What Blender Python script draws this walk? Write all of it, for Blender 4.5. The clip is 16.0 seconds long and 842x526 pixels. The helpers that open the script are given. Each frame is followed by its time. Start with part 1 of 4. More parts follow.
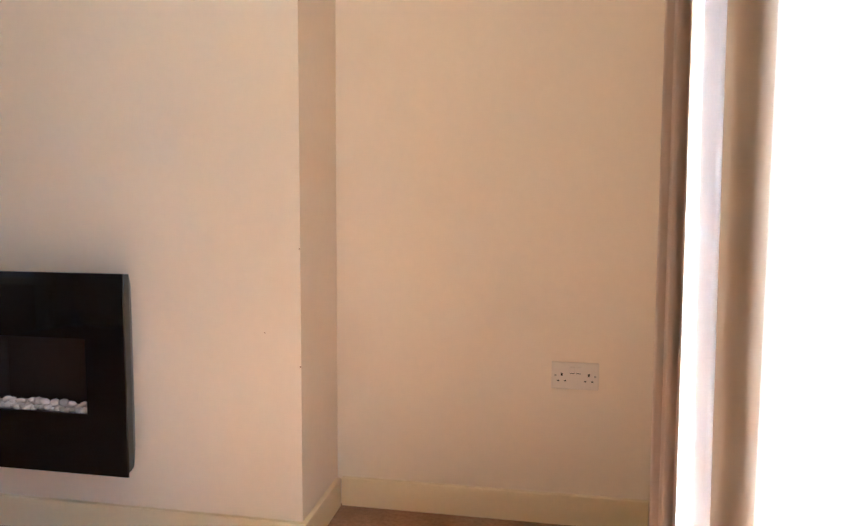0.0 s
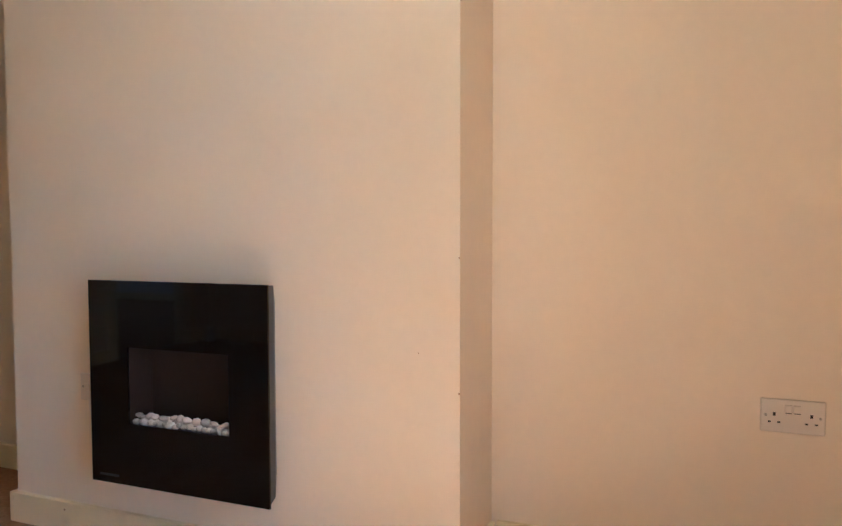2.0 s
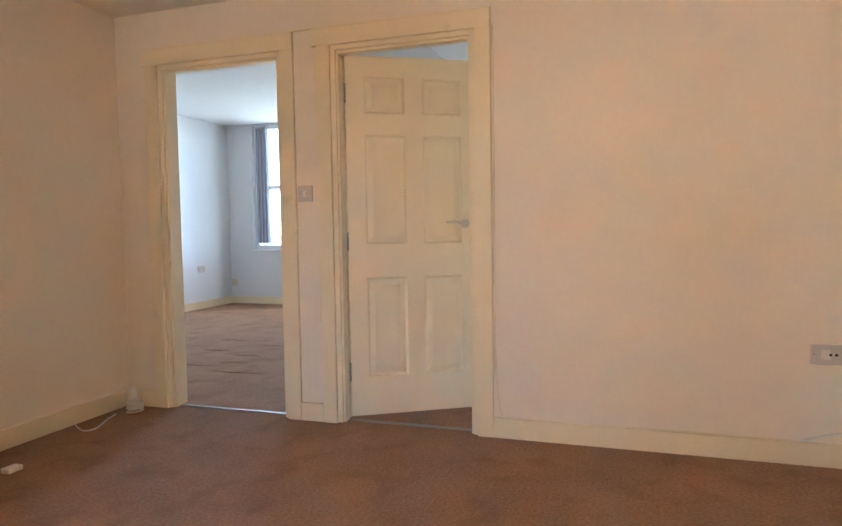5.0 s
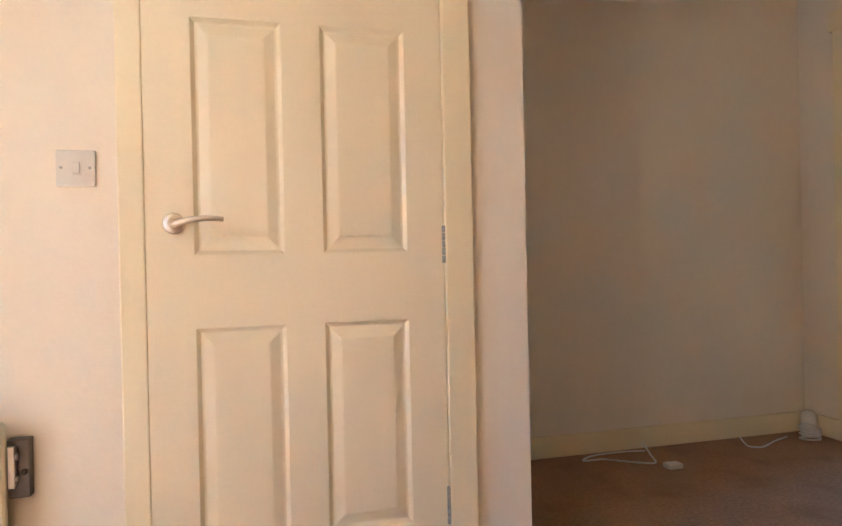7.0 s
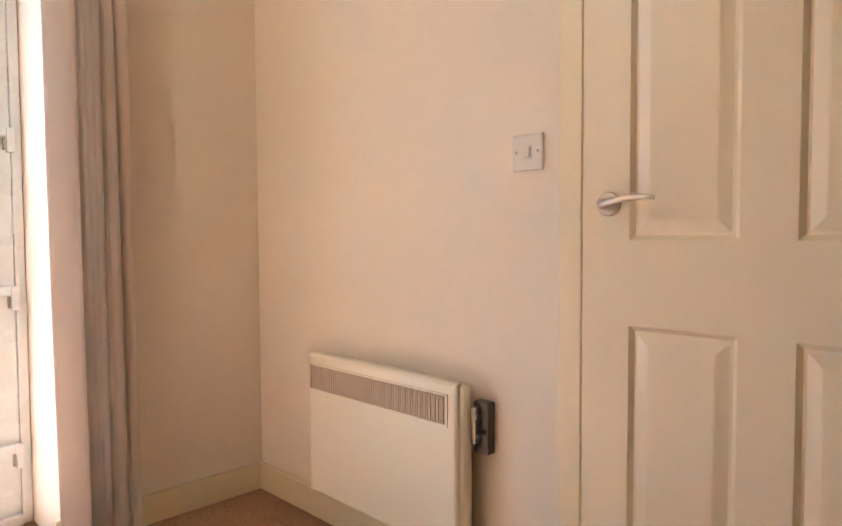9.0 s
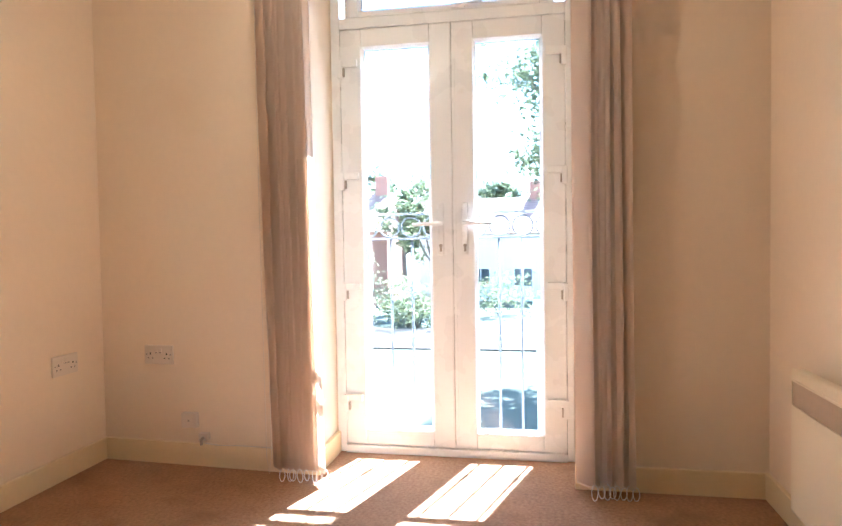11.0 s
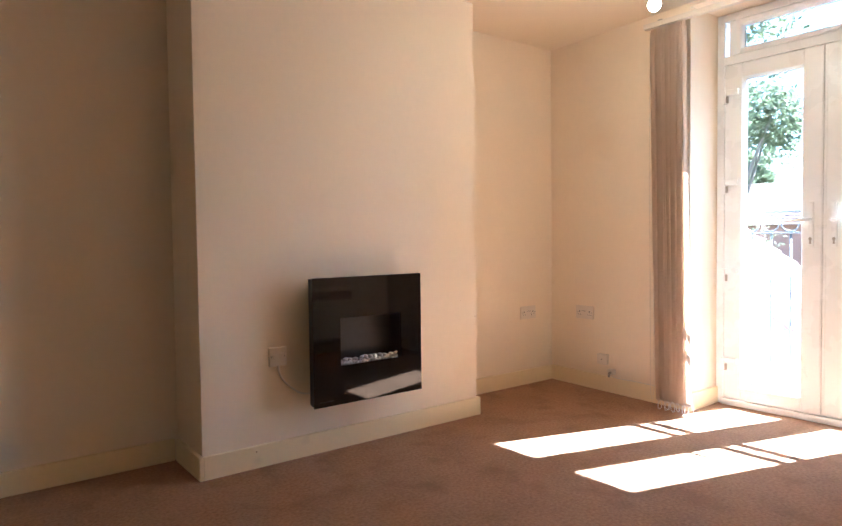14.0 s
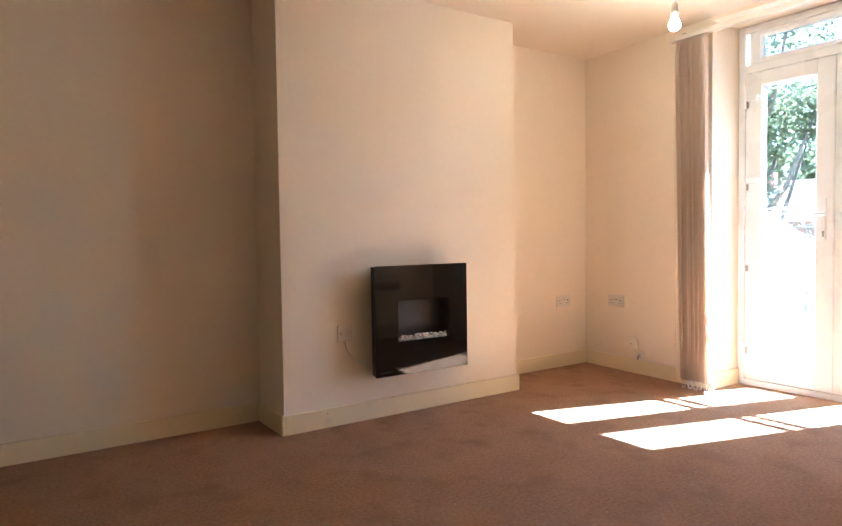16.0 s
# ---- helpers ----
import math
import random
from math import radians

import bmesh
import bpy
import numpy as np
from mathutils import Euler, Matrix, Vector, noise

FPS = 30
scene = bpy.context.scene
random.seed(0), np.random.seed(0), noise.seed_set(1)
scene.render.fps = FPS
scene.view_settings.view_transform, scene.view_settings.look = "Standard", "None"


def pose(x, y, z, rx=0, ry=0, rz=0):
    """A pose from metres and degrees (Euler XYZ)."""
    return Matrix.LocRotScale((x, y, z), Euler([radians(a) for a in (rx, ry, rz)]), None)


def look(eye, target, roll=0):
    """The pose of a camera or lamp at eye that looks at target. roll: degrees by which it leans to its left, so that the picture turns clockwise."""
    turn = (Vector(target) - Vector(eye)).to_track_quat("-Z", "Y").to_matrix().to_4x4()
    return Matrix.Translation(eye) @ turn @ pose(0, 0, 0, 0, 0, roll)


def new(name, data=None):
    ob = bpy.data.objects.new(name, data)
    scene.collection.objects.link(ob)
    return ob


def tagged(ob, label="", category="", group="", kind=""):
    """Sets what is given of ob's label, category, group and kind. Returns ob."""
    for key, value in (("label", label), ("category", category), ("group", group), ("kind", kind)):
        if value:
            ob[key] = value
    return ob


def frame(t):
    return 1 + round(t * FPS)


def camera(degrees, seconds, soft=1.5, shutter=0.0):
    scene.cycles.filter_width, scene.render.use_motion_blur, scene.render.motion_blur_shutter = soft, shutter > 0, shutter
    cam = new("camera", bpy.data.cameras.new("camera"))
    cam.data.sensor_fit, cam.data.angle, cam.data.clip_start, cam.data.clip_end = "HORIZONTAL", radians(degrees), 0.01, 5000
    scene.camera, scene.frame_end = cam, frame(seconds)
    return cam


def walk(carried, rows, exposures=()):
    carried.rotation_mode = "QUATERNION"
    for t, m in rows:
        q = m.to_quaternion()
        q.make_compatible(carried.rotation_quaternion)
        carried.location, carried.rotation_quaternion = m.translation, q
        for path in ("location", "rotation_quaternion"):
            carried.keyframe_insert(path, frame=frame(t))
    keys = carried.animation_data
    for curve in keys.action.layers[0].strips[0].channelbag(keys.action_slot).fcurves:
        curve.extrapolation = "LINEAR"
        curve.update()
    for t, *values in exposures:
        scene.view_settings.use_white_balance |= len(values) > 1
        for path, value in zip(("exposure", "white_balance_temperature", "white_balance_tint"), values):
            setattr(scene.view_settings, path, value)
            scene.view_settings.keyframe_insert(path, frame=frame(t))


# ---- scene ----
cam = camera(67.4, 16.0, soft=1.5)
PATH = [
    (0, (2.201, -1.701, 1.0), (1.852, 0.262, 0.846), 0.3),
    (0.5, (2.199, -1.685, 0.982), (1.844, 0.279, 0.851), -0.0),
    (1, (2.147, -1.667, 0.968), (1.799, 0.299, 0.859), 0.0),
    (1.5, (2.071, -1.583, 0.954), (1.662, 0.373, 0.871), -0.1),
    (2, (1.995, -1.499, 0.956), (1.309, 0.378, 0.868), -0.1),
    (2.5, (1.891, -1.335, 0.959), (0.791, 0.333, 0.869), -0.2),
    (2.6, (1.868, -1.302, 0.96), (0.673, 0.299, 0.877), -0.1),
    (3, (1.788, -1.173, 0.981), (0.324, 0.185, 0.881), -0.6),
    (3.5, (1.697, -0.999, 0.994), (-0.079, -0.085, 0.893), -0.9),
    (4, (1.534, -0.854, 0.992), (-0.427, -0.476, 0.885), -0.8),
    (4.2, (1.463, -0.807, 0.995), (-0.528, -0.643, 0.901), -0.7),
    (4.5, (1.36, -0.755, 1.01), (-0.633, -0.879, 0.912), -0.6),
    (5, (1.169, -0.681, 1.04), (-0.727, -1.308, 0.929), -0.9),
    (5.2, (1.111, -0.661, 1.029), (-0.703, -1.498, 0.925), -1.0),
    (7.3, (0.856, -0.918, 0.923), (0.635, -2.905, 0.907), -0.8),
    (7.5, (0.825, -0.946, 0.938), (0.807, -2.946, 0.914), -0.5),
    (8, (0.675, -1.066, 0.952), (1.27, -2.976, 0.91), -0.2),
    (8.5, (0.561, -1.176, 0.962), (1.652, -2.85, 0.886), -0.2),
    (9, (0.408, -1.26, 0.963), (1.813, -2.681, 0.875), -0.3),
    (9.5, (0.298, -1.357, 0.987), (2.007, -2.394, 0.899), -0.6),
    (10, (0.2, -1.427, 1.001), (2.139, -1.908, 0.91), -0.5),
    (10.2, (0.16, -1.478, 0.992), (2.138, -1.763, 0.907), -0.6),
    (12.5, (-0.461, -2.083, 1.022), (1.117, -0.856, 0.948), -1.0),
    (13, (-0.592, -2.28, 1.016), (0.796, -0.842, 0.947), -0.9),
    (13.5, (-0.729, -2.471, 1.01), (0.56, -0.944, 0.94), -0.8),
    (14, (-0.86, -2.631, 0.999), (0.36, -1.047, 0.923), -0.7),
    (14.5, (-0.969, -2.778, 0.994), (0.186, -1.147, 0.925), -0.7),
    (15, (-1.105, -2.9, 0.981), (0.022, -1.25, 0.907), -0.7),
    (15.5, (-1.163, -2.96, 0.972), (-0.047, -1.301, 0.902), -0.8),
    (16, (-1.173, -2.964, 0.977), (-0.052, -1.31, 0.896), -0.8),
]
walk(cam, [(t, look(eye, target, roll)) for t, eye, target, roll in PATH],
     exposures=[(0, 4.35, 4430, 4), (2.0, 4.35, 4420, 2), (3.0, 4.4, 4430, 0), (3.5, 4.55, 4500, 1), (4.5, 5.33, 4750, 5), (5.2, 5.42, 4800, 5), (7.3, 4.92, 4400, -1),
                (8.2, 4.65, 4500, 2), (9.0, 4.5, 4560, 4), (10.0, 4.33, 4820, 7), (12.5, 4.3, 4760, 7), (14.0, 4.4, 4700, 6), (16, 4.62, 4680, 5)])

# ---- light ----
SUN_TO = Vector((0.957 * math.cos(radians(48.3)), -0.29 * math.cos(radians(48.3)), math.sin(radians(48.3))))
world = bpy.data.worlds.new("world")
scene.world = world
world.use_nodes = True
wn = world.node_tree
sky = wn.nodes.new("ShaderNodeTexSky")
sky.sky_type, sky.sun_disc = "NISHITA", False
sky.air_density, sky.dust_density, sky.ozone_density = 1.0, 0.3, 1.0
sky.sun_elevation, sky.sun_rotation = radians(48.3), radians(106.9)
wn.nodes["Background"].inputs["Strength"].default_value = 0.08
wn.links.new(sky.outputs[0], wn.nodes["Background"].inputs["Color"])
sun = new("sun", bpy.data.lights.new("sun", "SUN"))
sun.data.energy, sun.data.angle, sun.data.color = 5.0, radians(0.6), (1.0, 0.95, 0.87)
sun.matrix_world = look(SUN_TO * 30, (0, 0, 0))
# daylight of the street side, in the opening of the bedroom window
win = new("bedroom_window_light", bpy.data.lights.new("bedroom_window_light", "AREA"))
win.data.shape, win.data.size, win.data.size_y = "RECTANGLE", 1.5, 1.6
win.data.energy, win.data.color = 1.5, (1.0, 0.88, 0.76)
win.matrix_world = look((-6.85, -4.92, 1.64), (0, -4.92, 1.64))
win = new("front_window_light", bpy.data.lights.new("front_window_light", "AREA"))
win.data.shape, win.data.size, win.data.size_y = "RECTANGLE", 0.9, 1.4
win.data.energy, win.data.color = 0.8, (1.0, 0.84, 0.68)
win.matrix_world = look((-6.85, -1.6, 1.54), (0, -1.6, 1.54))


# ---- materials ----
def material(name, colour, rough=0.6, metal=0.0, vary=0.08, size=3.0, fine=60.0, bump=0.0, bump_size=200.0,
             coat=0.0, dirt=None, dirt_at=0.6, per_piece=0.0, spec=0.5):
    """Two scales of colour variation (broad patches and fine grain), optional stains and relief."""
    m = bpy.data.materials.new(name)
    m.use_nodes = True
    t = m.node_tree
    b = t.nodes["Principled BSDF"]
    b.inputs["Roughness"].default_value, b.inputs["Metallic"].default_value = rough, metal
    b.inputs["Coat Weight"].default_value = coat
    b.inputs["Coat Roughness"].default_value = 0.08
    b.inputs["Specular IOR Level"].default_value = spec
    co = t.nodes.new("ShaderNodeTexCoord")

    def noise_at(scale, detail):
        n = t.nodes.new("ShaderNodeTexNoise")
        n.inputs["Scale"].default_value, n.inputs["Detail"].default_value = scale, detail
        t.links.new(co.outputs["Object"], n.inputs["Vector"])
        return n

    def mix(a, b2, fac):
        n = t.nodes.new("ShaderNodeMix")
        n.data_type = "RGBA"
        for sock, v in ((n.inputs[0], fac), (n.inputs[6], a), (n.inputs[7], b2)):
            if isinstance(v, (tuple, list)):
                sock.default_value = (*v, 1)
            elif isinstance(v, (int, float)):
                sock.default_value = v
            else:
                t.links.new(v, sock)
        return n.outputs[2]

    dark = tuple(max(0, c * (1 - vary)) for c in colour)
    light = tuple(min(1, c * (1 + vary)) for c in colour)
    broad, grain = noise_at(size, 3), noise_at(fine, 4)
    col = mix(dark, light, broad.outputs[0])
    col2 = mix(tuple(c * (1 - vary) for c in dark), tuple(min(1, c * (1 + vary)) for c in light), grain.outputs[0])
    col = mix(col, col2, 0.5)
    if dirt:
        d = noise_at(size * 1.7, 5)
        r = t.nodes.new("ShaderNodeMapRange")
        r.inputs[1].default_value, r.inputs[2].default_value = dirt_at, dirt_at + 0.2
        r.inputs[4].default_value = 0.7
        t.links.new(d.outputs[0], r.inputs[0])
        col = mix(col, dirt, r.outputs[0])
    if per_piece:
        oi = t.nodes.new("ShaderNodeObjectInfo")
        h = t.nodes.new("ShaderNodeHueSaturation")
        r = t.nodes.new("ShaderNodeMapRange")
        r.inputs[3].default_value, r.inputs[4].default_value = 1 - per_piece, 1 + per_piece
        t.links.new(oi.outputs["Random"], r.inputs[0])
        t.links.new(r.outputs[0], h.inputs["Value"])
        t.links.new(col, h.inputs["Color"])
        col = h.outputs[0]
    t.links.new(col, b.inputs["Base Color"])
    if bump:
        n = noise_at(bump_size, 3)
        u = t.nodes.new("ShaderNodeBump")
        u.inputs["Strength"].default_value, u.inputs["Distance"].default_value = bump, 0.004
        t.links.new(n.outputs[0], u.inputs["Height"])
        t.links.new(u.outputs[0], b.inputs["Normal"])
    rr = t.nodes.new("ShaderNodeMapRange")
    rr.inputs[3].default_value, rr.inputs[4].default_value = max(0.02, rough - 0.06), min(1, rough + 0.06)
    t.links.new(broad.outputs[0], rr.inputs[0])
    t.links.new(rr.outputs[0], b.inputs["Roughness"])
    return m


M_WALL = material("magnolia_paint", (0.85, 0.712, 0.535), 0.75, vary=0.025, size=1.3, fine=35, bump=0.12, bump_size=90,
                  dirt=(0.80, 0.645, 0.46), dirt_at=0.60)
M_WHITEWALL = material("white_paint", (0.80, 0.79, 0.77), 0.8, vary=0.02, size=1.5, fine=40, bump=0.1, bump_size=90)
M_CEIL = material("ceiling_paint", (0.85, 0.72, 0.545), 0.85, vary=0.02, size=1.1, fine=50, bump=0.15, bump_size=60)
M_TRIM = material("cream_gloss", (0.86, 0.70, 0.43), 0.32, vary=0.03, size=4, fine=70, bump=0.05, bump_size=40,
                  dirt=(0.62, 0.50, 0.33), dirt_at=0.66)
M_DOOR = material("door_paint", (0.86, 0.70, 0.45), 0.38, vary=0.025, size=3, fine=90, bump=0.06, bump_size=120)
M_CARPET = material("brown_carpet", (0.34, 0.198, 0.112), 0.95, vary=0.52, size=3.2, fine=75, bump=1.0, bump_size=330,
                    dirt=(0.27, 0.152, 0.084), dirt_at=0.52, spec=0.1)
M_UPVC = material("white_upvc", (0.82, 0.81, 0.79), 0.28, vary=0.02, size=5, fine=80, dirt=(0.62, 0.55, 0.45), dirt_at=0.7)
M_PLASTIC = material("white_plastic", (0.74, 0.645, 0.53), 0.35, vary=0.02, size=20, fine=200)
M_GREYPLATE = material("grey_plate", (0.60, 0.51, 0.41), 0.4, vary=0.05, size=20, fine=200)
M_SLOT = material("dark_slot", (0.02, 0.018, 0.016), 0.6, vary=0.1)
M_CHROME = material("satin_chrome", (0.74, 0.64, 0.53), 0.34, 1.0, vary=0.05, size=30, fine=300)
M_STEEL = material("hinge_steel", (0.42, 0.38, 0.32), 0.4, 1.0, vary=0.1, size=30, fine=200)
M_GLOSSBLACK = material("black_glass", (0.004, 0.0036, 0.0034), 0.0, vary=0.1, coat=0.0, spec=0.42)
M_BLACK = material("black_case", (0.012, 0.011, 0.010), 0.38, vary=0.15, size=8)
M_EMBER = material("fire_back", (0.022, 0.013, 0.009), 0.45, vary=0.3, size=6, fine=60)
M_PEBBLE = material("pebble", (0.58, 0.50, 0.42), 0.6, vary=0.12, size=25, fine=160, bump=0.3, bump_size=120, per_piece=0.3)
M_BLIND = material("blind_fabric", (0.86, 0.71, 0.57), 0.85, vary=0.06, size=3, fine=260, bump=0.25, bump_size=500)
M_BLINDGREY = material("grey_blind_fabric", (0.30, 0.28, 0.30), 0.85, vary=0.08, size=3, fine=260)
M_BRASS = material("threshold_strip", (0.42, 0.37, 0.30), 0.5, 1.0, vary=0.08, size=12, fine=120)
M_HEATER = material("heater_enamel", (0.85, 0.73, 0.52), 0.34, vary=0.02, size=6, fine=90)
M_GRILLE = material("heater_grille", (0.58, 0.43, 0.28), 0.5, vary=0.08, size=10, fine=90)
M_BRACKET = material("bracket_metal", (0.12, 0.10, 0.085), 0.42, 0.5, vary=0.25, size=22, fine=150)
M_CABLE = material("white_cable", (0.74, 0.68, 0.60), 0.45, vary=0.05, size=30, fine=100)
M_IRON = material("painted_iron", (0.16, 0.16, 0.17), 0.5, 0.3, vary=0.2, size=18, fine=160)
M_LAWN = material("lawn", (0.040, 0.048, 0.027), 0.95, vary=0.35, size=0.6, fine=25, bump=0.8, bump_size=30, dirt=(0.065, 0.060, 0.042), dirt_at=0.5)
M_SOIL = material("soil", (0.085, 0.066, 0.05), 0.95, vary=0.3, size=1.5, fine=30, bump=0.8, bump_size=25)
M_PAVE = material("paving", (0.33, 0.31, 0.28), 0.85, vary=0.12, size=1.2, fine=30, bump=0.3, bump_size=40)
M_LEAF = material("leaf_green", (0.095, 0.100, 0.042), 0.6, vary=0.4, size=0.9, fine=9)
M_LEAF2 = material("leaf_light", (0.13, 0.135, 0.050), 0.6, vary=0.35, size=0.9, fine=9)
M_LEAFRED = material("leaf_copper", (0.09, 0.045, 0.045), 0.6, vary=0.35, size=0.9, fine=9)
M_BARK = material("bark", (0.13, 0.10, 0.075), 0.9, vary=0.3, size=4, fine=30, bump=0.8, bump_size=30)
M_BRICK = material("red_brick", (0.36, 0.17, 0.11), 0.85, vary=0.22, size=3, fine=12, bump=0.4, bump_size=30, per_piece=0.2)
M_RENDER = material("white_render", (0.78, 0.75, 0.70), 0.85, vary=0.06, size=1.2, fine=30, bump=0.3, bump_size=60)
M_TILE = material("clay_tile", (0.30, 0.17, 0.12), 0.8, vary=0.25, size=2.5, fine=14, bump=0.4, bump_size=30)
M_SLATE = material("grey_slate", (0.20, 0.19, 0.19), 0.7, vary=0.2, size=2.5, fine=14, bump=0.3, bump_size=30)
M_DARKPANE = material("window_dark", (0.05, 0.06, 0.07), 0.08, vary=0.1)

# cloth vanes let some daylight through
_bl = M_BLIND.node_tree
_tr = _bl.nodes.new("ShaderNodeBsdfTranslucent")
_tr.inputs["Color"].default_value = (0.80, 0.68, 0.57, 1)
_mx = _bl.nodes.new("ShaderNodeMixShader")
_mx.inputs[0].default_value = 0.25
_bl.links.new(_bl.nodes["Principled BSDF"].outputs[0], _mx.inputs[1])
_bl.links.new(_tr.outputs[0], _mx.inputs[2])
_bl.links.new(_mx.outputs[0], _bl.nodes["Material Output"].inputs["Surface"])

for _m, _c in ((M_LEAF, (0.15, 0.172, 0.095, 1)), (M_LEAF2, (0.20, 0.22, 0.12, 1)), (M_LEAFRED, (0.14, 0.07, 0.065, 1))):
    _n = _m.node_tree
    _t = _n.nodes.new("ShaderNodeBsdfTranslucent")
    _t.inputs["Color"].default_value = _c
    _x = _n.nodes.new("ShaderNodeMixShader")
    _x.inputs[0].default_value = 0.45
    _n.links.new(_n.nodes["Principled BSDF"].outputs[0], _x.inputs[1])
    _n.links.new(_t.outputs[0], _x.inputs[2])
    _n.links.new(_x.outputs[0], _n.nodes["Material Output"].inputs["Surface"])

M_GLASS = bpy.data.materials.new("clear_glass")
M_GLASS.use_nodes = True
_g = M_GLASS.node_tree
_g.nodes.remove(_g.nodes["Principled BSDF"])
_clear, _gloss, _fres, _mix = (_g.nodes.new("ShaderNode" + n) for n in ("BsdfTransparent", "BsdfGlossy", "Fresnel", "MixShader"))
_clear.inputs["Color"].default_value = (0.93, 0.94, 0.93, 1)
_gloss.inputs["Roughness"].default_value = 0.0
_fres.inputs["IOR"].default_value = 1.45
for _a, _b2 in ((_fres.outputs[0], _mix.inputs[0]), (_clear.outputs[0], _mix.inputs[1]), (_gloss.outputs[0], _mix.inputs[2]), (_mix.outputs[0], _g.nodes["Material Output"].inputs["Surface"])):
    _g.links.new(_a, _b2)
M_BULB = bpy.data.materials.new("lit_bulb")
M_BULB.use_nodes = True
_b = M_BULB.node_tree.nodes["Principled BSDF"]
_b.inputs["Base Color"].default_value = (0.9, 0.85, 0.75, 1)
_b.inputs["Emission Color"].default_value = (1.0, 0.80, 0.52, 1)
_b.inputs["Emission Strength"].default_value = 14.0


# ---- mesh helpers ----
def box(bm, x0, x1, y0, y1, z0, z1, bevel=0.0, seg=2):
    """A box between the two corners, with rounded edges if bevel is given."""
    vs = [bm.verts.new((x, y, z)) for x in (x0, x1) for y in (y0, y1) for z in (z0, z1)]
    fs = [bm.faces.new([vs[i] for i in f]) for f in ((0, 1, 3, 2), (4, 6, 7, 5), (0, 4, 5, 1), (2, 3, 7, 6), (0, 2, 6, 4), (1, 5, 7, 3))]
    if bevel:
        es = list({e for f in fs for e in f.edges})
        bmesh.ops.bevel(bm, geom=es, offset=bevel, segments=seg, profile=0.6, affect="EDGES")


def boxbm(*a, **k):
    bm = bmesh.new()
    box(bm, *a, **k)
    return bm


def tube(bm, pts, r, sides=8, cap=True):
    """A round rod along the points."""
    pts = [Vector(p) for p in pts]
    rings = []
    side = None
    for i, p in enumerate(pts):
        d = (pts[min(i + 1, len(pts) - 1)] - pts[max(i - 1, 0)]).normalized()
        if side is None:
            side = d.orthogonal().normalized()
        side = (side - d * side.dot(d)).normalized()
        up = d.cross(side)
        rad = r[i] if isinstance(r, (list, tuple)) else r
        rings.append([bm.verts.new(p + (side * math.cos(a) + up * math.sin(a)) * rad)
                      for a in (2 * math.pi * k / sides for k in range(sides))])
    for a, b in zip(rings, rings[1:]):
        for k in range(sides):
            f = bm.faces.new((a[k], a[(k + 1) % sides], b[(k + 1) % sides], b[k]))
            f.smooth = True
    if cap:
        bm.faces.new(rings[0][::-1])
        bm.faces.new(rings[-1])


def lathe(bm, profile, steps=24, axis="z", at=(0, 0, 0)):
    """Turn (radius, height) pairs about an axis."""
    rows = []
    for r, h in profile:
        row = []
        for k in range(steps):
            a = 2 * math.pi * k / steps
            c = (r * math.cos(a), r * math.sin(a), h)
            if axis == "y":
                c = (c[0], c[2], c[1])
            elif axis == "x":
                c = (c[2], c[0], c[1])
            row.append(bm.verts.new(Vector(c) + Vector(at)))
        rows.append(row)
    for a, b in zip(rows, rows[1:]):
        for k in range(steps):
            f = bm.faces.new((a[k], a[(k + 1) % steps], b[(k + 1) % steps], b[k]))
            f.smooth = True
    bm.faces.new(rows[0][::-1])
    bm.faces.new(rows[-1])


def mesh_of(name, bm, mat):
    bmesh.ops.recalc_face_normals(bm, faces=bm.faces)
    me = bpy.data.meshes.new(name)
    bm.to_mesh(me)
    bm.free()
    me.materials.append(mat)
    return me


def part(name, bm, mat, parent, label=""):
    ob = new(name, mesh_of(name, bm, mat))
    ob.parent = parent
    return tagged(ob, label)


def thing(name, label, category, m=None, group="", kind=""):
    """An empty at the base of a thing, which holds its parts."""
    ob = new(name)
    ob.empty_display_size = 0.05
    if m is not None:
        ob.matrix_basis = m
    return tagged(ob, label, category, group, kind)


def solid(name, bm, mat, label, category, group="", kind="", m=None):
    ob = new(name, mesh_of(name, bm, mat))
    if m is not None:
        ob.matrix_basis = m
    return tagged(ob, label, category, group, kind)


def structure(name, boxes, mat, label, category="wall"):
    bm = bmesh.new()
    for b in boxes:
        box(bm, *b)
    return solid(name, bm, mat, label, category, kind="structure")


# ---- plan ----
W, E, N0, N1 = -1.866, 2.530, 0.0, 0.337       # west and east walls, chimney breast front, alcove backs
BX = 1.550                                     # chimney breast from x = 0 to BX
S1, S2, SX = -2.530, -3.56, 0.147               # south wall, its recess, and the corner between them
EN = 2.592                                     # east wall where it meets the north wall: it runs slightly askew
H = 2.30                                       # ceiling
OP = (-3.270, -2.455)                           # open doorway in the west wall
D1 = (-2.170, -1.390)                           # doorway with the door ajar
SD = (0.387, 1.154)                            # door in the south wall
FD = (-1.830, -0.727)                          # french doors in the east wall
FDTOP = 2.28
WT = 0.105                                     # thickness of the west wall
B2 = -6.62                                     # far wall of the front rooms
BS = -6.15
BH = 2.53
PY = -2.30                                     # partition of the front rooms
EO = 3.100                                     # outer face of the east wall

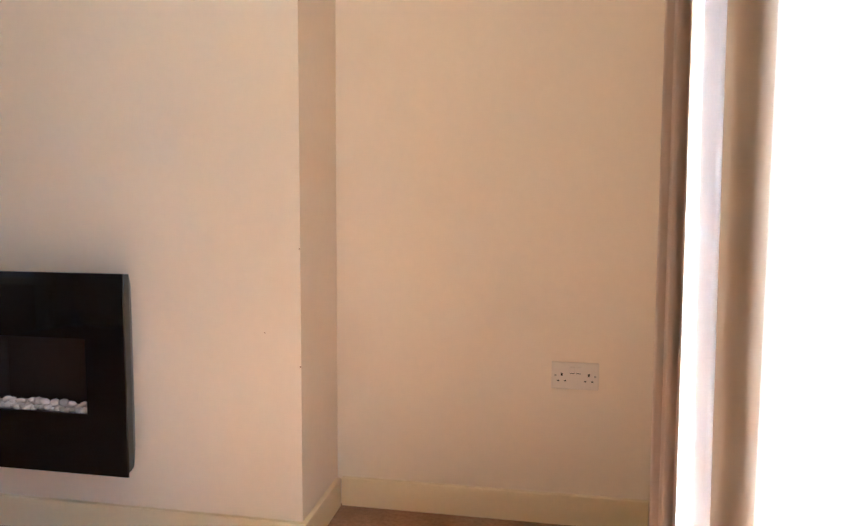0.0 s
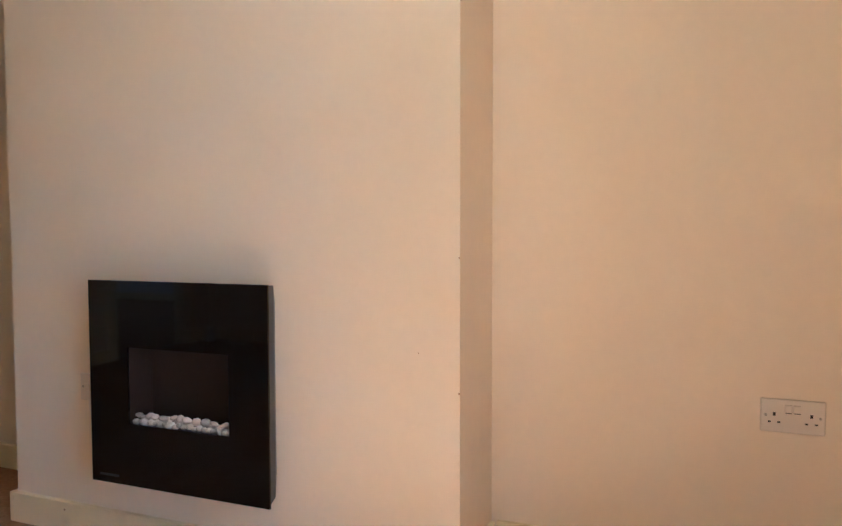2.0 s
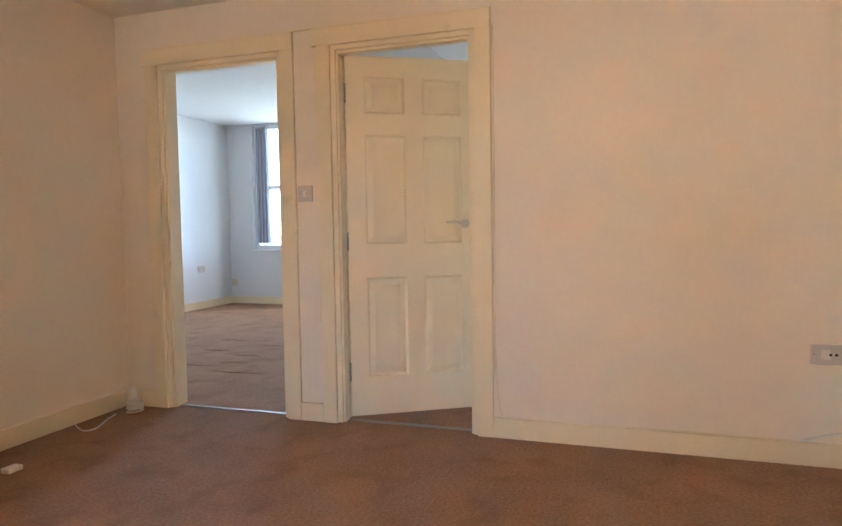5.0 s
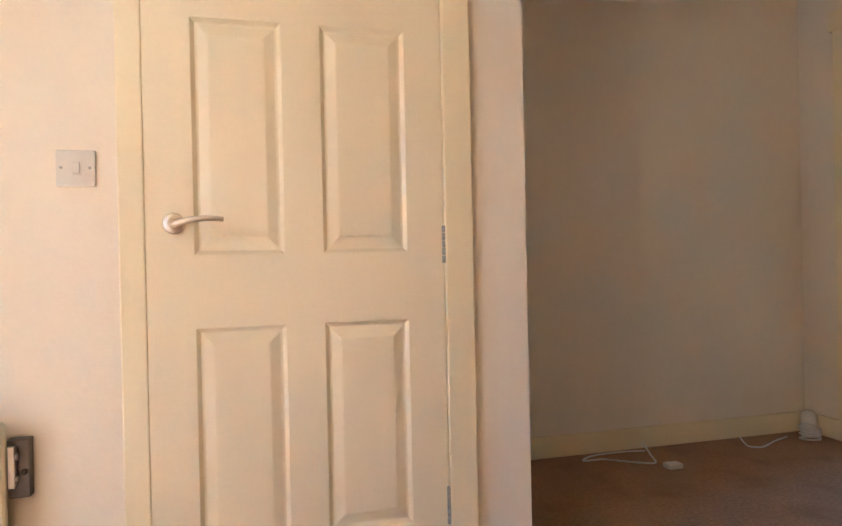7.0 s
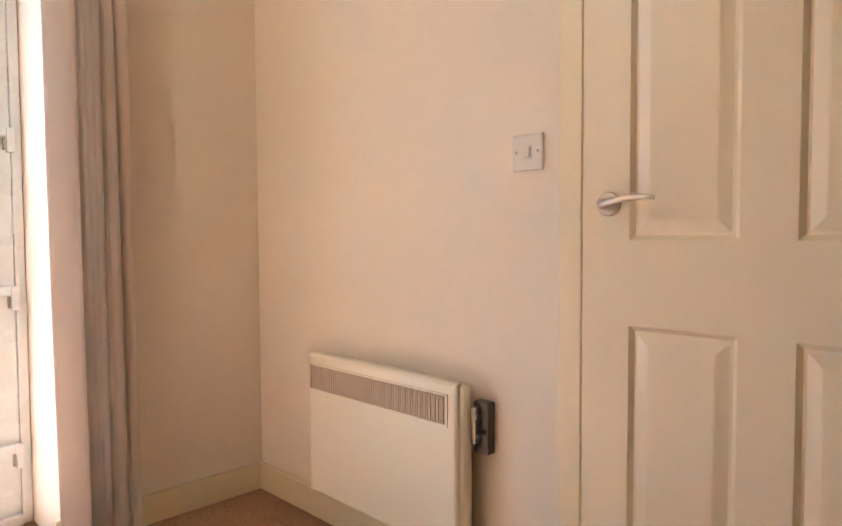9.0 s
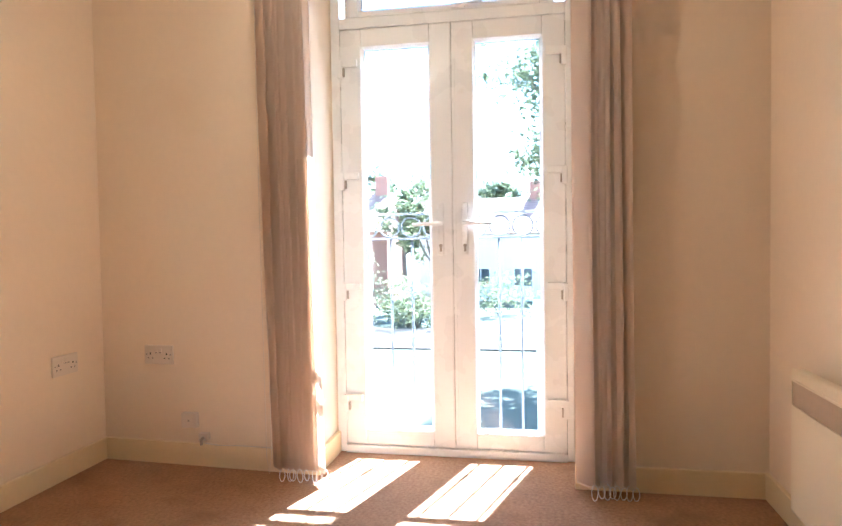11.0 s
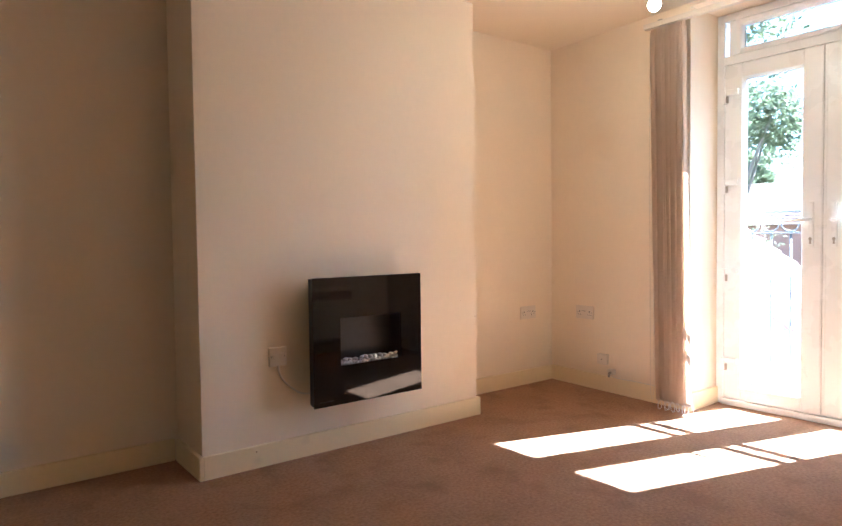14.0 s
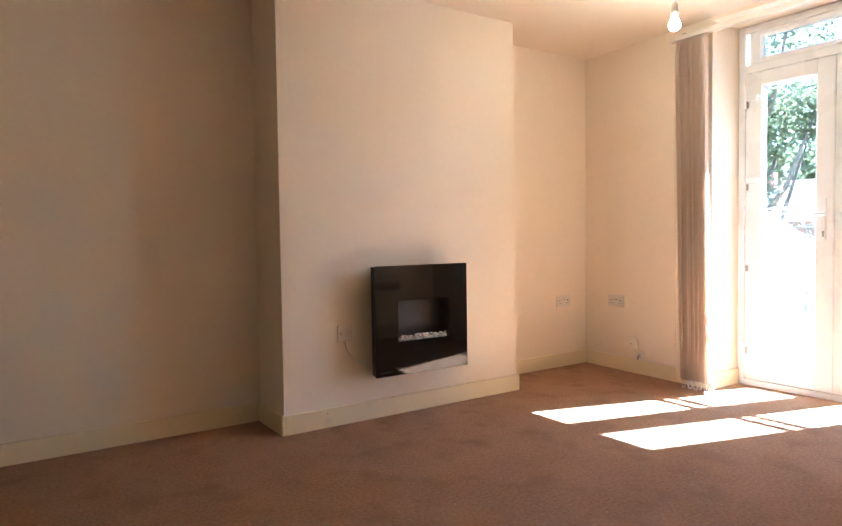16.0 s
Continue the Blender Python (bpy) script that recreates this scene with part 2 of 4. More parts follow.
structure("floor", [(B2 - 0.4, EO, BS - 0.3, 0.7, -0.25, -0.004)], M_SOIL, "bare boards under the carpet", "floor")
solid("carpet", boxbm(W - WT / 2, 2.850, S2, N1, -0.004, 0.0), M_CARPET, "brown short-pile fitted carpet, lightly worn", "carpet", kind="structure")
solid("carpet_front", boxbm(B2, W - WT / 2 - 0.03, BS, N1, -0.004, 0.0), M_CARPET, "brown carpet with ripples in the front rooms", "carpet", kind="structure")

structure("wall_north", [(W - 0.2, 0, N1, N1 + 0.25, 0, BH + 0.2), (BX, EO, N1, N1 + 0.25, 0, BH + 0.2), (0, BX, N1, N1 + 0.25, 0, BH + 0.2)],
          M_WALL, "magnolia painted alcove walls beside a chimney breast")
structure("chimney_breast", [(0, BX, N0, N1, 0, H + 0.05)], M_WALL, "magnolia painted chimney breast with chipped corners", "chimney breast")


def prism(bm, corners, z0, z1):
    """An upright block on a polygon of floor corners."""
    lo = [bm.verts.new((x, y, z0)) for x, y in corners]
    hi = [bm.verts.new((x, y, z1)) for x, y in corners]
    bm.faces.new(lo[::-1])
    bm.faces.new(hi)
    for k in range(len(lo)):
        j = (k + 1) % len(lo)
        bm.faces.new((lo[k], lo[j], hi[j], hi[k]))


def east_x(y):
    """The face of the east wall north of the french doors."""
    return E + (EN - E) * (y - FD[1]) / (N1 - FD[1])


bm = bmesh.new()
prism(bm, [(E, FD[1]), (EO, FD[1]), (EO, N1), (EN, N1)], 0, BH + 0.2)
solid("wall_east_pier", bm, M_WALL, "magnolia painted pier beside french doors", "wall", kind="structure")
structure("wall_east", [(E, EO, S1 - 0.3, FD[0], 0, BH + 0.2), (E, EO, FD[0], FD[1], FDTOP, BH + 0.2)],
          M_WALL, "magnolia painted wall around french doors")
structure("sill_outer", [(2.855, EO, FD[0], FD[1], -0.25, -0.006)], M_PAVE, "grey stone outer sill under french doors", "sill")
structure("wall_west", [(W - WT, W, D1[1], N1, 0, BH + 0.2), (W - WT, W, OP[1], D1[0], 0, BH + 0.2), (W - WT, W, S2 - 0.1, OP[0], 0, BH + 0.2),
                        (W - WT, W, *OP, 2.0, BH + 0.2), (W - WT, W, *D1, 2.0, BH + 0.2)], M_WALL, "magnolia painted wall with two doorways")
structure("wall_south", [(SD[1], E, S1 - 0.12, S1, 0, H + 0.1), (SX, SD[0], S1 - 0.12, S1, 0, H + 0.1), (*SD, S1 - 0.12, S1, 2.0, H + 0.1)],
          M_WALL, "magnolia painted wall with a panelled door")
structure("wall_recess", [(W, SX + 0.12, S2 - 0.12, S2, 0, H + 0.1), (SX, SX + 0.12, S2, S1 - 0.12, 0, H + 0.1)], M_WALL, "magnolia painted wall of a recess")
structure("wall_front", [(B2 - 0.3, B2, BS, -5.75, 0, BH + 0.2), (B2 - 0.3, B2, -5.75, -4.1, 0, 0.77), (B2 - 0.3, B2, -4.1, -2.1, 0, BH + 0.2),
                         (B2 - 0.3, B2, -2.1, -1.1, 0, 0.77), (B2 - 0.3, B2, -1.1, N1, 0, BH + 0.2), (B2 - 0.3, B2, -5.75, -4.1, 2.515, BH + 0.2), (B2 - 0.3, B2, -2.1, -1.1, 2.3, BH + 0.2)],
          M_WHITEWALL, "white painted wall with sash windows")
structure("wall_bedroom", [(B2, W - WT, BS - 0.2, BS, 0, BH + 0.2), (W - WT - 0.02, W - WT, BS, S2 - 0.1, 0, BH + 0.2)], M_WHITEWALL, "white painted bedroom wall")
structure("wall_partition", [(B2, W - WT - 0.002, PY - 0.05, PY + 0.05, 0, BH + 0.2)], M_WHITEWALL, "white painted partition between two front rooms")
structure("wall_side", [(B2 - 0.3, W - 0.2, N1, N1 + 0.25, 0, BH + 0.2)], M_WHITEWALL, "white painted side wall of a front room")
structure("ceiling", [(W, EN, S2, N1, H, H + 0.08)], M_CEIL, "off-white painted ceiling", "ceiling")
structure("ceiling_front", [(B2, W - WT, BS, N1, BH, BH + 0.08)], M_WHITEWALL, "white ceiling of the front rooms", "ceiling")
structure("roof_slab", [(B2 - 0.4, EO, BS - 0.3, 0.7, BH + 0.2, BH + 0.35)], M_RENDER, "roof slab over the flat", "roof")

# ---- joinery ----
def skirting(name, x0, x1, y0, y1, label="cream gloss painted skirting board"):
    """A board with a rounded top edge, along x or y."""
    bm = bmesh.new()
    box(bm, min(x0, x1), max(x0, x1), min(y0, y1), max(y0, y1), 0.0, 0.1, bevel=0.004)
    return solid(name, bm, M_TRIM, label, "skirting board", kind="structure")


T = 0.018
FX0, FX1 = 2.835, 2.900                         # french door leaves, inner and outer face
skirting("baseboard", 0, BX + T, N0 - T, N0)
skirting("baseboard", BX, BX + T, N0, N1 - T)
skirting("baseboard", BX + T, EN, N1 - T, N1)
bm = bmesh.new()
prism(bm, [(E - T, FD[1] - T), (E, FD[1] - T), (E, FD[1]), (east_x(N1 - T), N1 - T), (east_x(N1 - T) - T, N1 - T)], 0.0, 0.1)
solid("baseboard", bm, M_TRIM, "cream gloss painted skirting board", "skirting board", kind="structure")
skirting("baseboard", E, FX0 - 0.012, FD[1] - T, FD[1])
skirting("baseboard", -T, 0, N0 - T, N1 - T)
skirting("baseboard", W, -T, N1 - T, N1)
skirting("baseboard", W, W + T, D1[1] + 0.075, N1 - T)
skirting("baseboard", W, W + T, OP[1] + 0.075, D1[0] - 0.075)
skirting("baseboard", W, W + T, S2 + T, OP[0] - 0.075)
skirting("baseboard", W, SX, S2, S2 + T)
skirting("baseboard", SX - T, SX, S2 + T, S1 + T)
skirting("baseboard", SX, SD[0] - 0.075, S1, S1 + T)
skirting("baseboard", SD[1] + 0.052, E, S1, S1 + T)
skirting("baseboard", E - T, E, S1 + T, FD[0] + T)
skirting("baseboard", B2 + T, W - WT - 0.02, BS, BS + T)
skirting("baseboard", B2, B2 + T, BS, PY - 0.05)
skirting("baseboard", B2 + T, W - WT - 0.03, PY + 0.05, PY + 0.05 + T)


def frame_bars(name, bars, mat, label, category):
    """Lining or casing: each bar is a part of one fixed surround."""
    root = thing(name, label, category, kind="structure")
    for n, b in bars:
        bm = bmesh.new()
        box(bm, *b, bevel=0.004)
        part(n, bm, mat, root)
    return root


def west_casing(name, a, b):
    p, w = 0.02, 0.075
    frame_bars(name, [
        ("casing", (W, W + p, a - w, a + 0.005, 0, 2.075)), ("casing", (W, W + p, b - 0.005, b + w, 0, 2.075)),
        ("casing_head", (W, W + p + 0.002, a - w - 0.02, b + w + 0.0, 1.995, 2.085)),
        ("jamb", (W - WT - 0.004, W - 0.001, a - 0.002, a + 0.03, 0, 1.985)), ("jamb", (W - WT - 0.004, W - 0.001, b - 0.03, b + 0.002, 0, 1.985)),
        ("jamb_head", (W - WT - 0.004, W - 0.001, a, b, 1.972, 2.002)),
        # unseen far side: added to block the light leaking past the ajar door's hinges
        ("far_casing", (W - WT - 0.024, W - WT - 0.004, a - w, a + 0.028, 0, 2.075)), ("far_casing", (W - WT - 0.024, W - WT - 0.004, b - 0.028, b + w, 0, 2.075)),
        ("far_casing_head", (W - WT - 0.026, W - WT - 0.004, a - w, b + w, 1.974, 2.075)),
        ("door_stop", (W - WT + 0.04, W - 0.012, a + 0.03, a + 0.042, 0, 1.972)), ("door_stop", (W - WT + 0.04, W - 0.012, b - 0.042, b - 0.03, 0, 1.972)),
        ("door_stop_head", (W - WT + 0.04, W - 0.012, a + 0.03, b - 0.03, 1.955, 1.972))],
        M_TRIM, "cream gloss door casing and lining", "door frame")


west_casing("trim_doorway", *OP)
west_casing("trim_doorway_ajar", *D1)
solid("trim_picture_strip", boxbm(W, W + 0.012, OP[0] - 0.11, D1[1] + 0.075, 2.088, 2.094), M_TRIM, "thin cracked paint line above the door casings", "trim", kind="structure")
for y0, y1 in (OP, D1):
    bm = boxbm(W - 0.075, W - 0.045, y0 + 0.03, y1 - 0.03, 0.0, 0.006, bevel=0.0025)
    solid("threshold_strip", bm, M_BRASS, "worn metal carpet threshold strip", "threshold strip", kind="structure")
frame_bars("trim_south_door", [
    ("casing", (SD[0] - 0.075, SD[0] + 0.004, S1, S1 + 0.02, 0, 2.075)), ("casing", (SD[1] - 0.0070, SD[1] + 0.052, S1, S1 + 0.012, 0, 2.075)),
    ("casing_head", (SD[0] - 0.075, SD[1] + 0.052, S1, S1 + 0.022, 1.995, 2.075)),
    ("jamb", (SD[0] - 0.002, SD[0] + 0.0072, S1 - 0.12, S1 + 0.002, 0, 1.99)), ("jamb", (SD[1] - 0.0068, SD[1] + 0.002, S1 - 0.12, S1 - 0.001, 0, 1.99)),
    ("jamb_head", (SD[0], SD[1], S1 - 0.12, S1, 1.988, 2.002))], M_TRIM, "cream gloss door casing and lining", "door frame")


def panel_door(name, label, m, w=0.762, h=1.975, handle_sign=1, hz=1.02):
    """A moulded six-panel leaf. Local: hinge edge at u = 0, width along +x, faces at y = 0 and y = -0.035."""
    d = 0.035
    root = thing(name, label, "door", m, kind="structure")
    cols = ((0.100, 0.323), (0.421, 0.640))
    rows = ((0.215, 0.760), (0.942, 1.53), (1.645, 1.84))
    rec = 0.0095
    bm = bmesh.new()
    box(bm, 0, w, -d + rec, -rec, 0.004, h)
    us = [0.0, cols[0][0], cols[0][1], cols[1][0], cols[1][1], w]
    for y0, y1 in ((-rec, 0.0), (-d, -d + rec)):
        for a, b in ((us[0], us[1]), (us[2], us[3]), (us[4], us[5])):
            box(bm, a, b, y0, y1, 0.004, h)
        zs = [0.004, rows[0][0], rows[0][1], rows[1][0], rows[1][1], rows[2][0], rows[2][1], h]
        for a, b in cols:
            for z0, z1 in ((zs[0], zs[1]), (zs[2], zs[3]), (zs[4], zs[5]), (zs[6], zs[7])):
                box(bm, a, b, y0, y1, z0, z1)
    part("leaf", bm, M_DOOR, root)
    for a, b in cols:
        for z0, z1 in rows:
            for face, s in ((-rec, 1), (-d + rec, -1)):
                bm = bmesh.new()
                # sloped moulding inward, then a raised flat field
                rings = []
                for inset, lift in ((0.0, rec * 0.98), (0.010, 0.0005), (0.016, 0.0005), (0.040, rec * 0.8), (0.044, rec * 0.86)):
                    rings.append([bm.verts.new((x, face + s * lift, z)) for x, z in
                                  ((a + inset, z0 + inset), (b - inset, z0 + inset), (b - inset, z1 - inset), (a + inset, z1 - inset))])
                for r0, r1 in zip(rings, rings[1:]):
                    for k in range(4):
                        bm.faces.new((r0[k], r0[(k + 1) % 4], r1[(k + 1) % 4], r1[k]))
                bm.faces.new(rings[-1])
                part("panel", bm, M_DOOR, root)
    for face, s in ((0.0, 1), (-d, -1)):
        bm = bmesh.new()
        lathe(bm, [(0.026, 0), (0.026, 0.006), (0.022, 0.009), (0.011, 0.0095), (0.010, 0.04), (0.006, 0.044)], 24, "y", (w - 0.066, face, hz))
        if s < 0:
            for v in bm.verts:
                v.co.y = face - (v.co.y - face)
        hd = part("handle", bm, M_CHROME, root, "brushed chrome lever handle on a round rose")
        bm = bmesh.new()
        pts, rad = [], []
        for k in range(9):
            f = k / 8
            pts.append((w - 0.066 - 0.118 * f, face + s * (0.040 + 0.006 * math.sin(f * math.pi)), hz - 0.004 + 0.018 * math.sin(f * 2.2) * 0.8))
            rad.append(0.0085 - 0.003 * f)
        tube(bm, pts, rad, 10)
        part("lever", bm, M_CHROME, hd)
    bm = boxbm(w - 0.0005, w + 0.0015, -d / 2 - 0.011, -d / 2 + 0.011, hz - 0.06, hz + 0.06)
    part("latch_plate", bm, M_STEEL, root)
    for z in (0.2, 0.91, 1.70):
        bm = bmesh.new()
        for k in range(5):
            lathe(bm, [(0.0055, z + k * 0.0205), (0.0055, z + k * 0.0205 + 0.018)], 10, "z", (-0.001, 0.004 if handle_sign > 0 else -d - 0.004, 0))
        box(bm, -0.0015, 0.0005, -d + 0.004, -0.002, z, z + 0.1)
        part("hinge", bm, M_STEEL, root, "steel butt hinge")
    return root


# south door: shut, hinged at its west edge, faces north
panel_door("door_south", "shut cream six-panel door with a chrome lever handle",
           Matrix.Translation((SD[0] + 0.008, S1 + 0.008, 0.008)), w=SD[1] - SD[0] - 0.0152)
# west door: hinged at the south jamb, standing open about thirty degrees into the next room
panel_door("door_west", "cream six-panel door standing ajar",
           Matrix.Translation((W - WT + 0.002, D1[0] + 0.031, 0.012)) @ pose(0, 0, 0, 0, 0, 90 + 31),
           w=0.722, h=1.95, handle_sign=-1, hz=1.05)


# ---- french doors ----
MEET = -1.293


def framed(name, parent, y0, y1, z0, z1, rail, stile, x0, x1, mat, bottom=None):
    """A mitred frame: two stiles, two rails."""
    bt = bottom or rail
    for n, b in (("stile", (x0, x1, y0, y0 + stile, z0, z1)), ("stile", (x0, x1, y1 - stile, y1, z0, z1)),
                 ("rail", (x0 + 0.001, x1 - 0.001, y0 + stile, y1 - stile, z0, z0 + bt)), ("rail", (x0 + 0.001, x1 - 0.001, y0 + stile, y1 - stile, z1 - rail, z1))):
        bm = bmesh.new()
        box(bm, *b, bevel=0.005)
        part(n, bm, mat, parent)
    # glazing bead, sloped towards the pane
    bm = bmesh.new()
    a, b, c, d = y0 + stile, y1 - stile, z0 + bt, z1 - rail
    for xx in (x0 + 0.004, x1 - 0.004):
        r0 = [bm.verts.new((xx, y, z)) for y, z in ((a, c), (b, c), (b, d), (a, d))]
        q = 0.012
        mid = (x0 + x1) / 2 + (0.012 if xx > (x0 + x1) / 2 else -0.012)
        r1 = [bm.verts.new((mid, y, z)) for y, z in ((a + q, c + q), (b - q, c + q), (b - q, d - q), (a + q, d - q))]
        for k in range(4):
            bm.faces.new((r0[k], r0[(k + 1) % 4], r1[(k + 1) % 4], r1[k]))
    part("glazing_bead", bm, mat, parent)
    bm = boxbm((x0 + x1) / 2 - 0.003, (x0 + x1) / 2 + 0.003, a + 0.004, b - 0.004, c + 0.004, d - 0.004)
    g = part("pane", bm, M_GLASS, parent, "clear glass pane")
    g.visible_shadow = False


fd = thing("door_french", "white upvc french doors under a top-hung fanlight", "french doors", kind="structure")
for n, b in (("frame_jamb", (FX0 - 0.01, FX1 + 0.01, FD[0] + 0.002, FD[0] + 0.032, 0.0, FDTOP - 0.002)), ("frame_jamb", (FX0 - 0.01, FX1 + 0.01, FD[1] - 0.044, FD[1] - 0.002, 0.0, FDTOP - 0.002)),
             ("frame_head", (FX0 - 0.01, FX1 + 0.01, FD[0] + 0.032, FD[1] - 0.044, FDTOP - 0.045, FDTOP - 0.002)),
             ("transom", (FX0 - 0.01, FX1 + 0.01, FD[0] + 0.032, FD[1] - 0.044, 1.985, 2.035)),
             ("sill", (FX0 - 0.022, FX1 + 0.05, FD[0] + 0.032, FD[1] - 0.044, 0.0, 0.035))):
    bm = bmesh.new()
    box(bm, *b, bevel=0.004)
    part(n, bm, M_UPVC, fd)
fan = part("fanlight", boxbm(FX0 - 0.003, FX0 + 0.001, -1.40, -1.30, 2.045, 2.057, bevel=0.001), M_UPVC, fd)
framed("fanlight", fan, FD[0] + 0.075, FD[1] - 0.07, 2.037, FDTOP - 0.047, 0.026, 0.065, FX0 - 0.006, FX1 - 0.005, M_UPVC)
bm = bmesh.new()
box(bm, FX0 - 0.03, FX0 - 0.006, -1.36, -1.30, 2.040, 2.059, bevel=0.004)
tube(bm, [(FX0 - 0.024, -1.33, 2.047), (FX0 - 0.035, -1.36, 2.051), (FX0 - 0.036, -1.44, 2.058)], [0.008, 0.009, 0.007], 8)
part("fanlight_handle", bm, M_UPVC, fan)


def french_leaf(y_hinge, y_meet, s):
    """s: +1 where the hinge side lies to the north."""
    y0, y1 = min(y_hinge, y_meet), max(y_hinge, y_meet)
    leaf = part("leaf", boxbm(FX0 - 0.006, FX0 - 0.002, y_meet - 0.012 * s - 0.004, y_meet - 0.012 * s + 0.004, 0.06, 1.96), M_UPVC, fd)
    framed("leaf", leaf, y0, y1, 0.037, 1.984, 0.083, 0.099, FX0 - 0.004, FX1 - 0.004, M_UPVC, bottom=0.074)
    bm = bmesh.new()
    yh = y_meet + 0.055 * s
    box(bm, FX0 - 0.014, FX0 - 0.003, yh - 0.014, yh + 0.014, 0.93, 1.17, bevel=0.006)
    tube(bm, [(FX0 - 0.012, yh, 1.075), (FX0 - 0.05, yh, 1.075), (FX0 - 0.055, yh + 0.02 * s, 1.075), (FX0 - 0.052, yh + 0.125 * s, 1.071)], [0.010, 0.010, 0.010, 0.007], 10)
    h = part("handle", bm, M_UPVC, leaf, "white lever handle on a long plate")
    bm = bmesh.new()
    lathe(bm, [(0.008, 0), (0.008, 0.003)], 16, "x", (FX0 - 0.0165, yh, 0.975))
    box(bm, FX0 - 0.0165, FX0 - 0.0138, yh - 0.005, yh + 0.005, 0.948, 0.975, bevel=0.001)
    part("keyhole", bm, M_STEEL, h)
    for z in (1.808, 1.289, 0.773, 0.247):
        bm = bmesh.new()
        yy = y_hinge - 0.004 * s
        box(bm, FX0 - 0.034, FX0 - 0.006, yy - 0.011, yy + 0.011, z - 0.050, z + 0.03, bevel=0.004)
        box(bm, FX0 - 0.026, FX0 - 0.006, min(yy, yy - 0.080 * s), max(yy, yy - 0.080 * s), z + 0.0, z + 0.032, bevel=0.004)
        hg = part("hinge", bm, M_UPVC, leaf, "white flag hinge")
        # grey strip coloured in for the dark, shaded notch beside the knuckle
        part("hinge_pin", boxbm(FX0 - 0.027, FX0 - 0.01, yy - 0.016 * s - 0.0035, yy - 0.016 * s + 0.0035, z - 0.042, z - 0.004), M_STEEL, hg)


french_leaf(FD[1] - 0.0452, MEET + 0.0005, 1)
french_leaf(FD[0] + 0.0332, MEET - 0.0005, -1)


# ---- vertical blinds ----
def blind_stack(name, y0, y1, n, seed, lean, drift_top, fan):
    """Gathered vanes, all turned alike, hanging from the track, with weights and a link chain below."""
    rnd = random.Random(seed)
    root = thing(name, "gathered taupe vertical blind vanes hanging from a ceiling track", "vertical blind", group="blinds at the french doors")
    wv = 0.092
    for k in range(n):
        f = k / (n - 1)
        y = y0 + (y1 - y0) * f + rnd.uniform(-0.003, 0.003)
        turn = radians(57 + rnd.uniform(-9, 9)) * lean
        cx = 2.437 + rnd.uniform(-0.008, 0.008)
        dx, dy = math.cos(turn) * wv / 2, math.sin(turn) * wv / 2
        twist = rnd.uniform(-0.12, 0.12)
        bm = bmesh.new()
        cols = []
        for j in range(7):
            q = j / 6 * 2 - 1
            bow = 0.006 * (1 - q * q)
            col = []
            for i, z in enumerate((2.180, 2.13, 1.7, 1.2, 0.7, 0.3, 0.055)):
                away = drift_top * (1 - f) ** 2 * (z / 2.18) - fan * f * f * (1 - z / 2.18) + 0.003 * math.sin(z * 2.2 + k * 1.7)
                squeeze = 0.4 if i == 0 else 1
                tw = twist * (1 - z / 2.18)
                ex, ey = dx - dy * tw, dy + dx * tw
                col.append(bm.verts.new((cx + ex * q * squeeze - ey / wv * 2 * bow, y + ey * q * squeeze + ex / wv * 2 * bow + away, z)))
            cols.append(col)
        for a, b in zip(cols, cols[1:]):
            for i in range(6):
                fce = bm.faces.new((a[i], a[i + 1], b[i + 1], b[i]))
                fce.smooth = True
        bmesh.ops.solidify(bm, geom=bm.faces[:], thickness=0.0010)
        v = part("vane", bm, M_BLIND, root)
        y -= fan * f * f
        ex, ey = dx - dy * twist, dy + dx * twist
        bm = bmesh.new()
        box(bm, -0.043, 0.043, -0.0012, 0.0012, 0.046, 0.075, bevel=0.0008)
        bmesh.ops.transform(bm, matrix=Matrix.Translation((cx, y, 0)) @ Matrix.Rotation(math.atan2(ey, ex), 4, "Z"), verts=bm.verts)
        part("weight", bm, M_PLASTIC, v, "white bottom weight")
        bm = bmesh.new()
        lp = []
        for i in range(13):
            a = math.pi * 2 * i / 12
            lp.append((cx - ex * 0.98 + 0.005 * math.cos(a + k), y - ey * 0.98 + 0.012 * math.sin(a), 0.034 + 0.024 * math.cos(a) * (1 + 0.25 * (k % 2))))
        tube(bm, lp, 0.0018, 6, cap=False)
        part("chain_loop", bm, M_UPVC, v)
    return root


blind_stack("vertical_blind", -0.588, -0.736, 8, 4, 1, 0.045, 0.040)
blind_stack("vertical_blind", -1.990, -1.835, 8, 9, 1, 0.015, 0.010)
bm = bmesh.new()
box(bm, 2.418, 2.456, -2.12, -0.50, 2.185, 2.215, bevel=0.004)
hr = solid("blind_track", bm, M_PLASTIC, "cream blind headrail running above the french doors", "blind track")
for y in (-0.60, -1.29, -2.0):
    part("track_bracket", boxbm(2.425, E, y - 0.012, y + 0.012, 2.2155, 2.222), M_STEEL, hr)
bm = bmesh.new()
tube(bm, [(2.44, -0.53, 2.18), (2.437, -0.532, 1.2), (2.44, -0.538, 0.10), (2.445, -0.545, 0.02), (2.45, -0.555, 0.10), (2.446, -0.55, 1.2), (2.446, -0.537, 2.18)], 0.0016, 5)
part("pull_cord", bm, M_PLASTIC, hr)


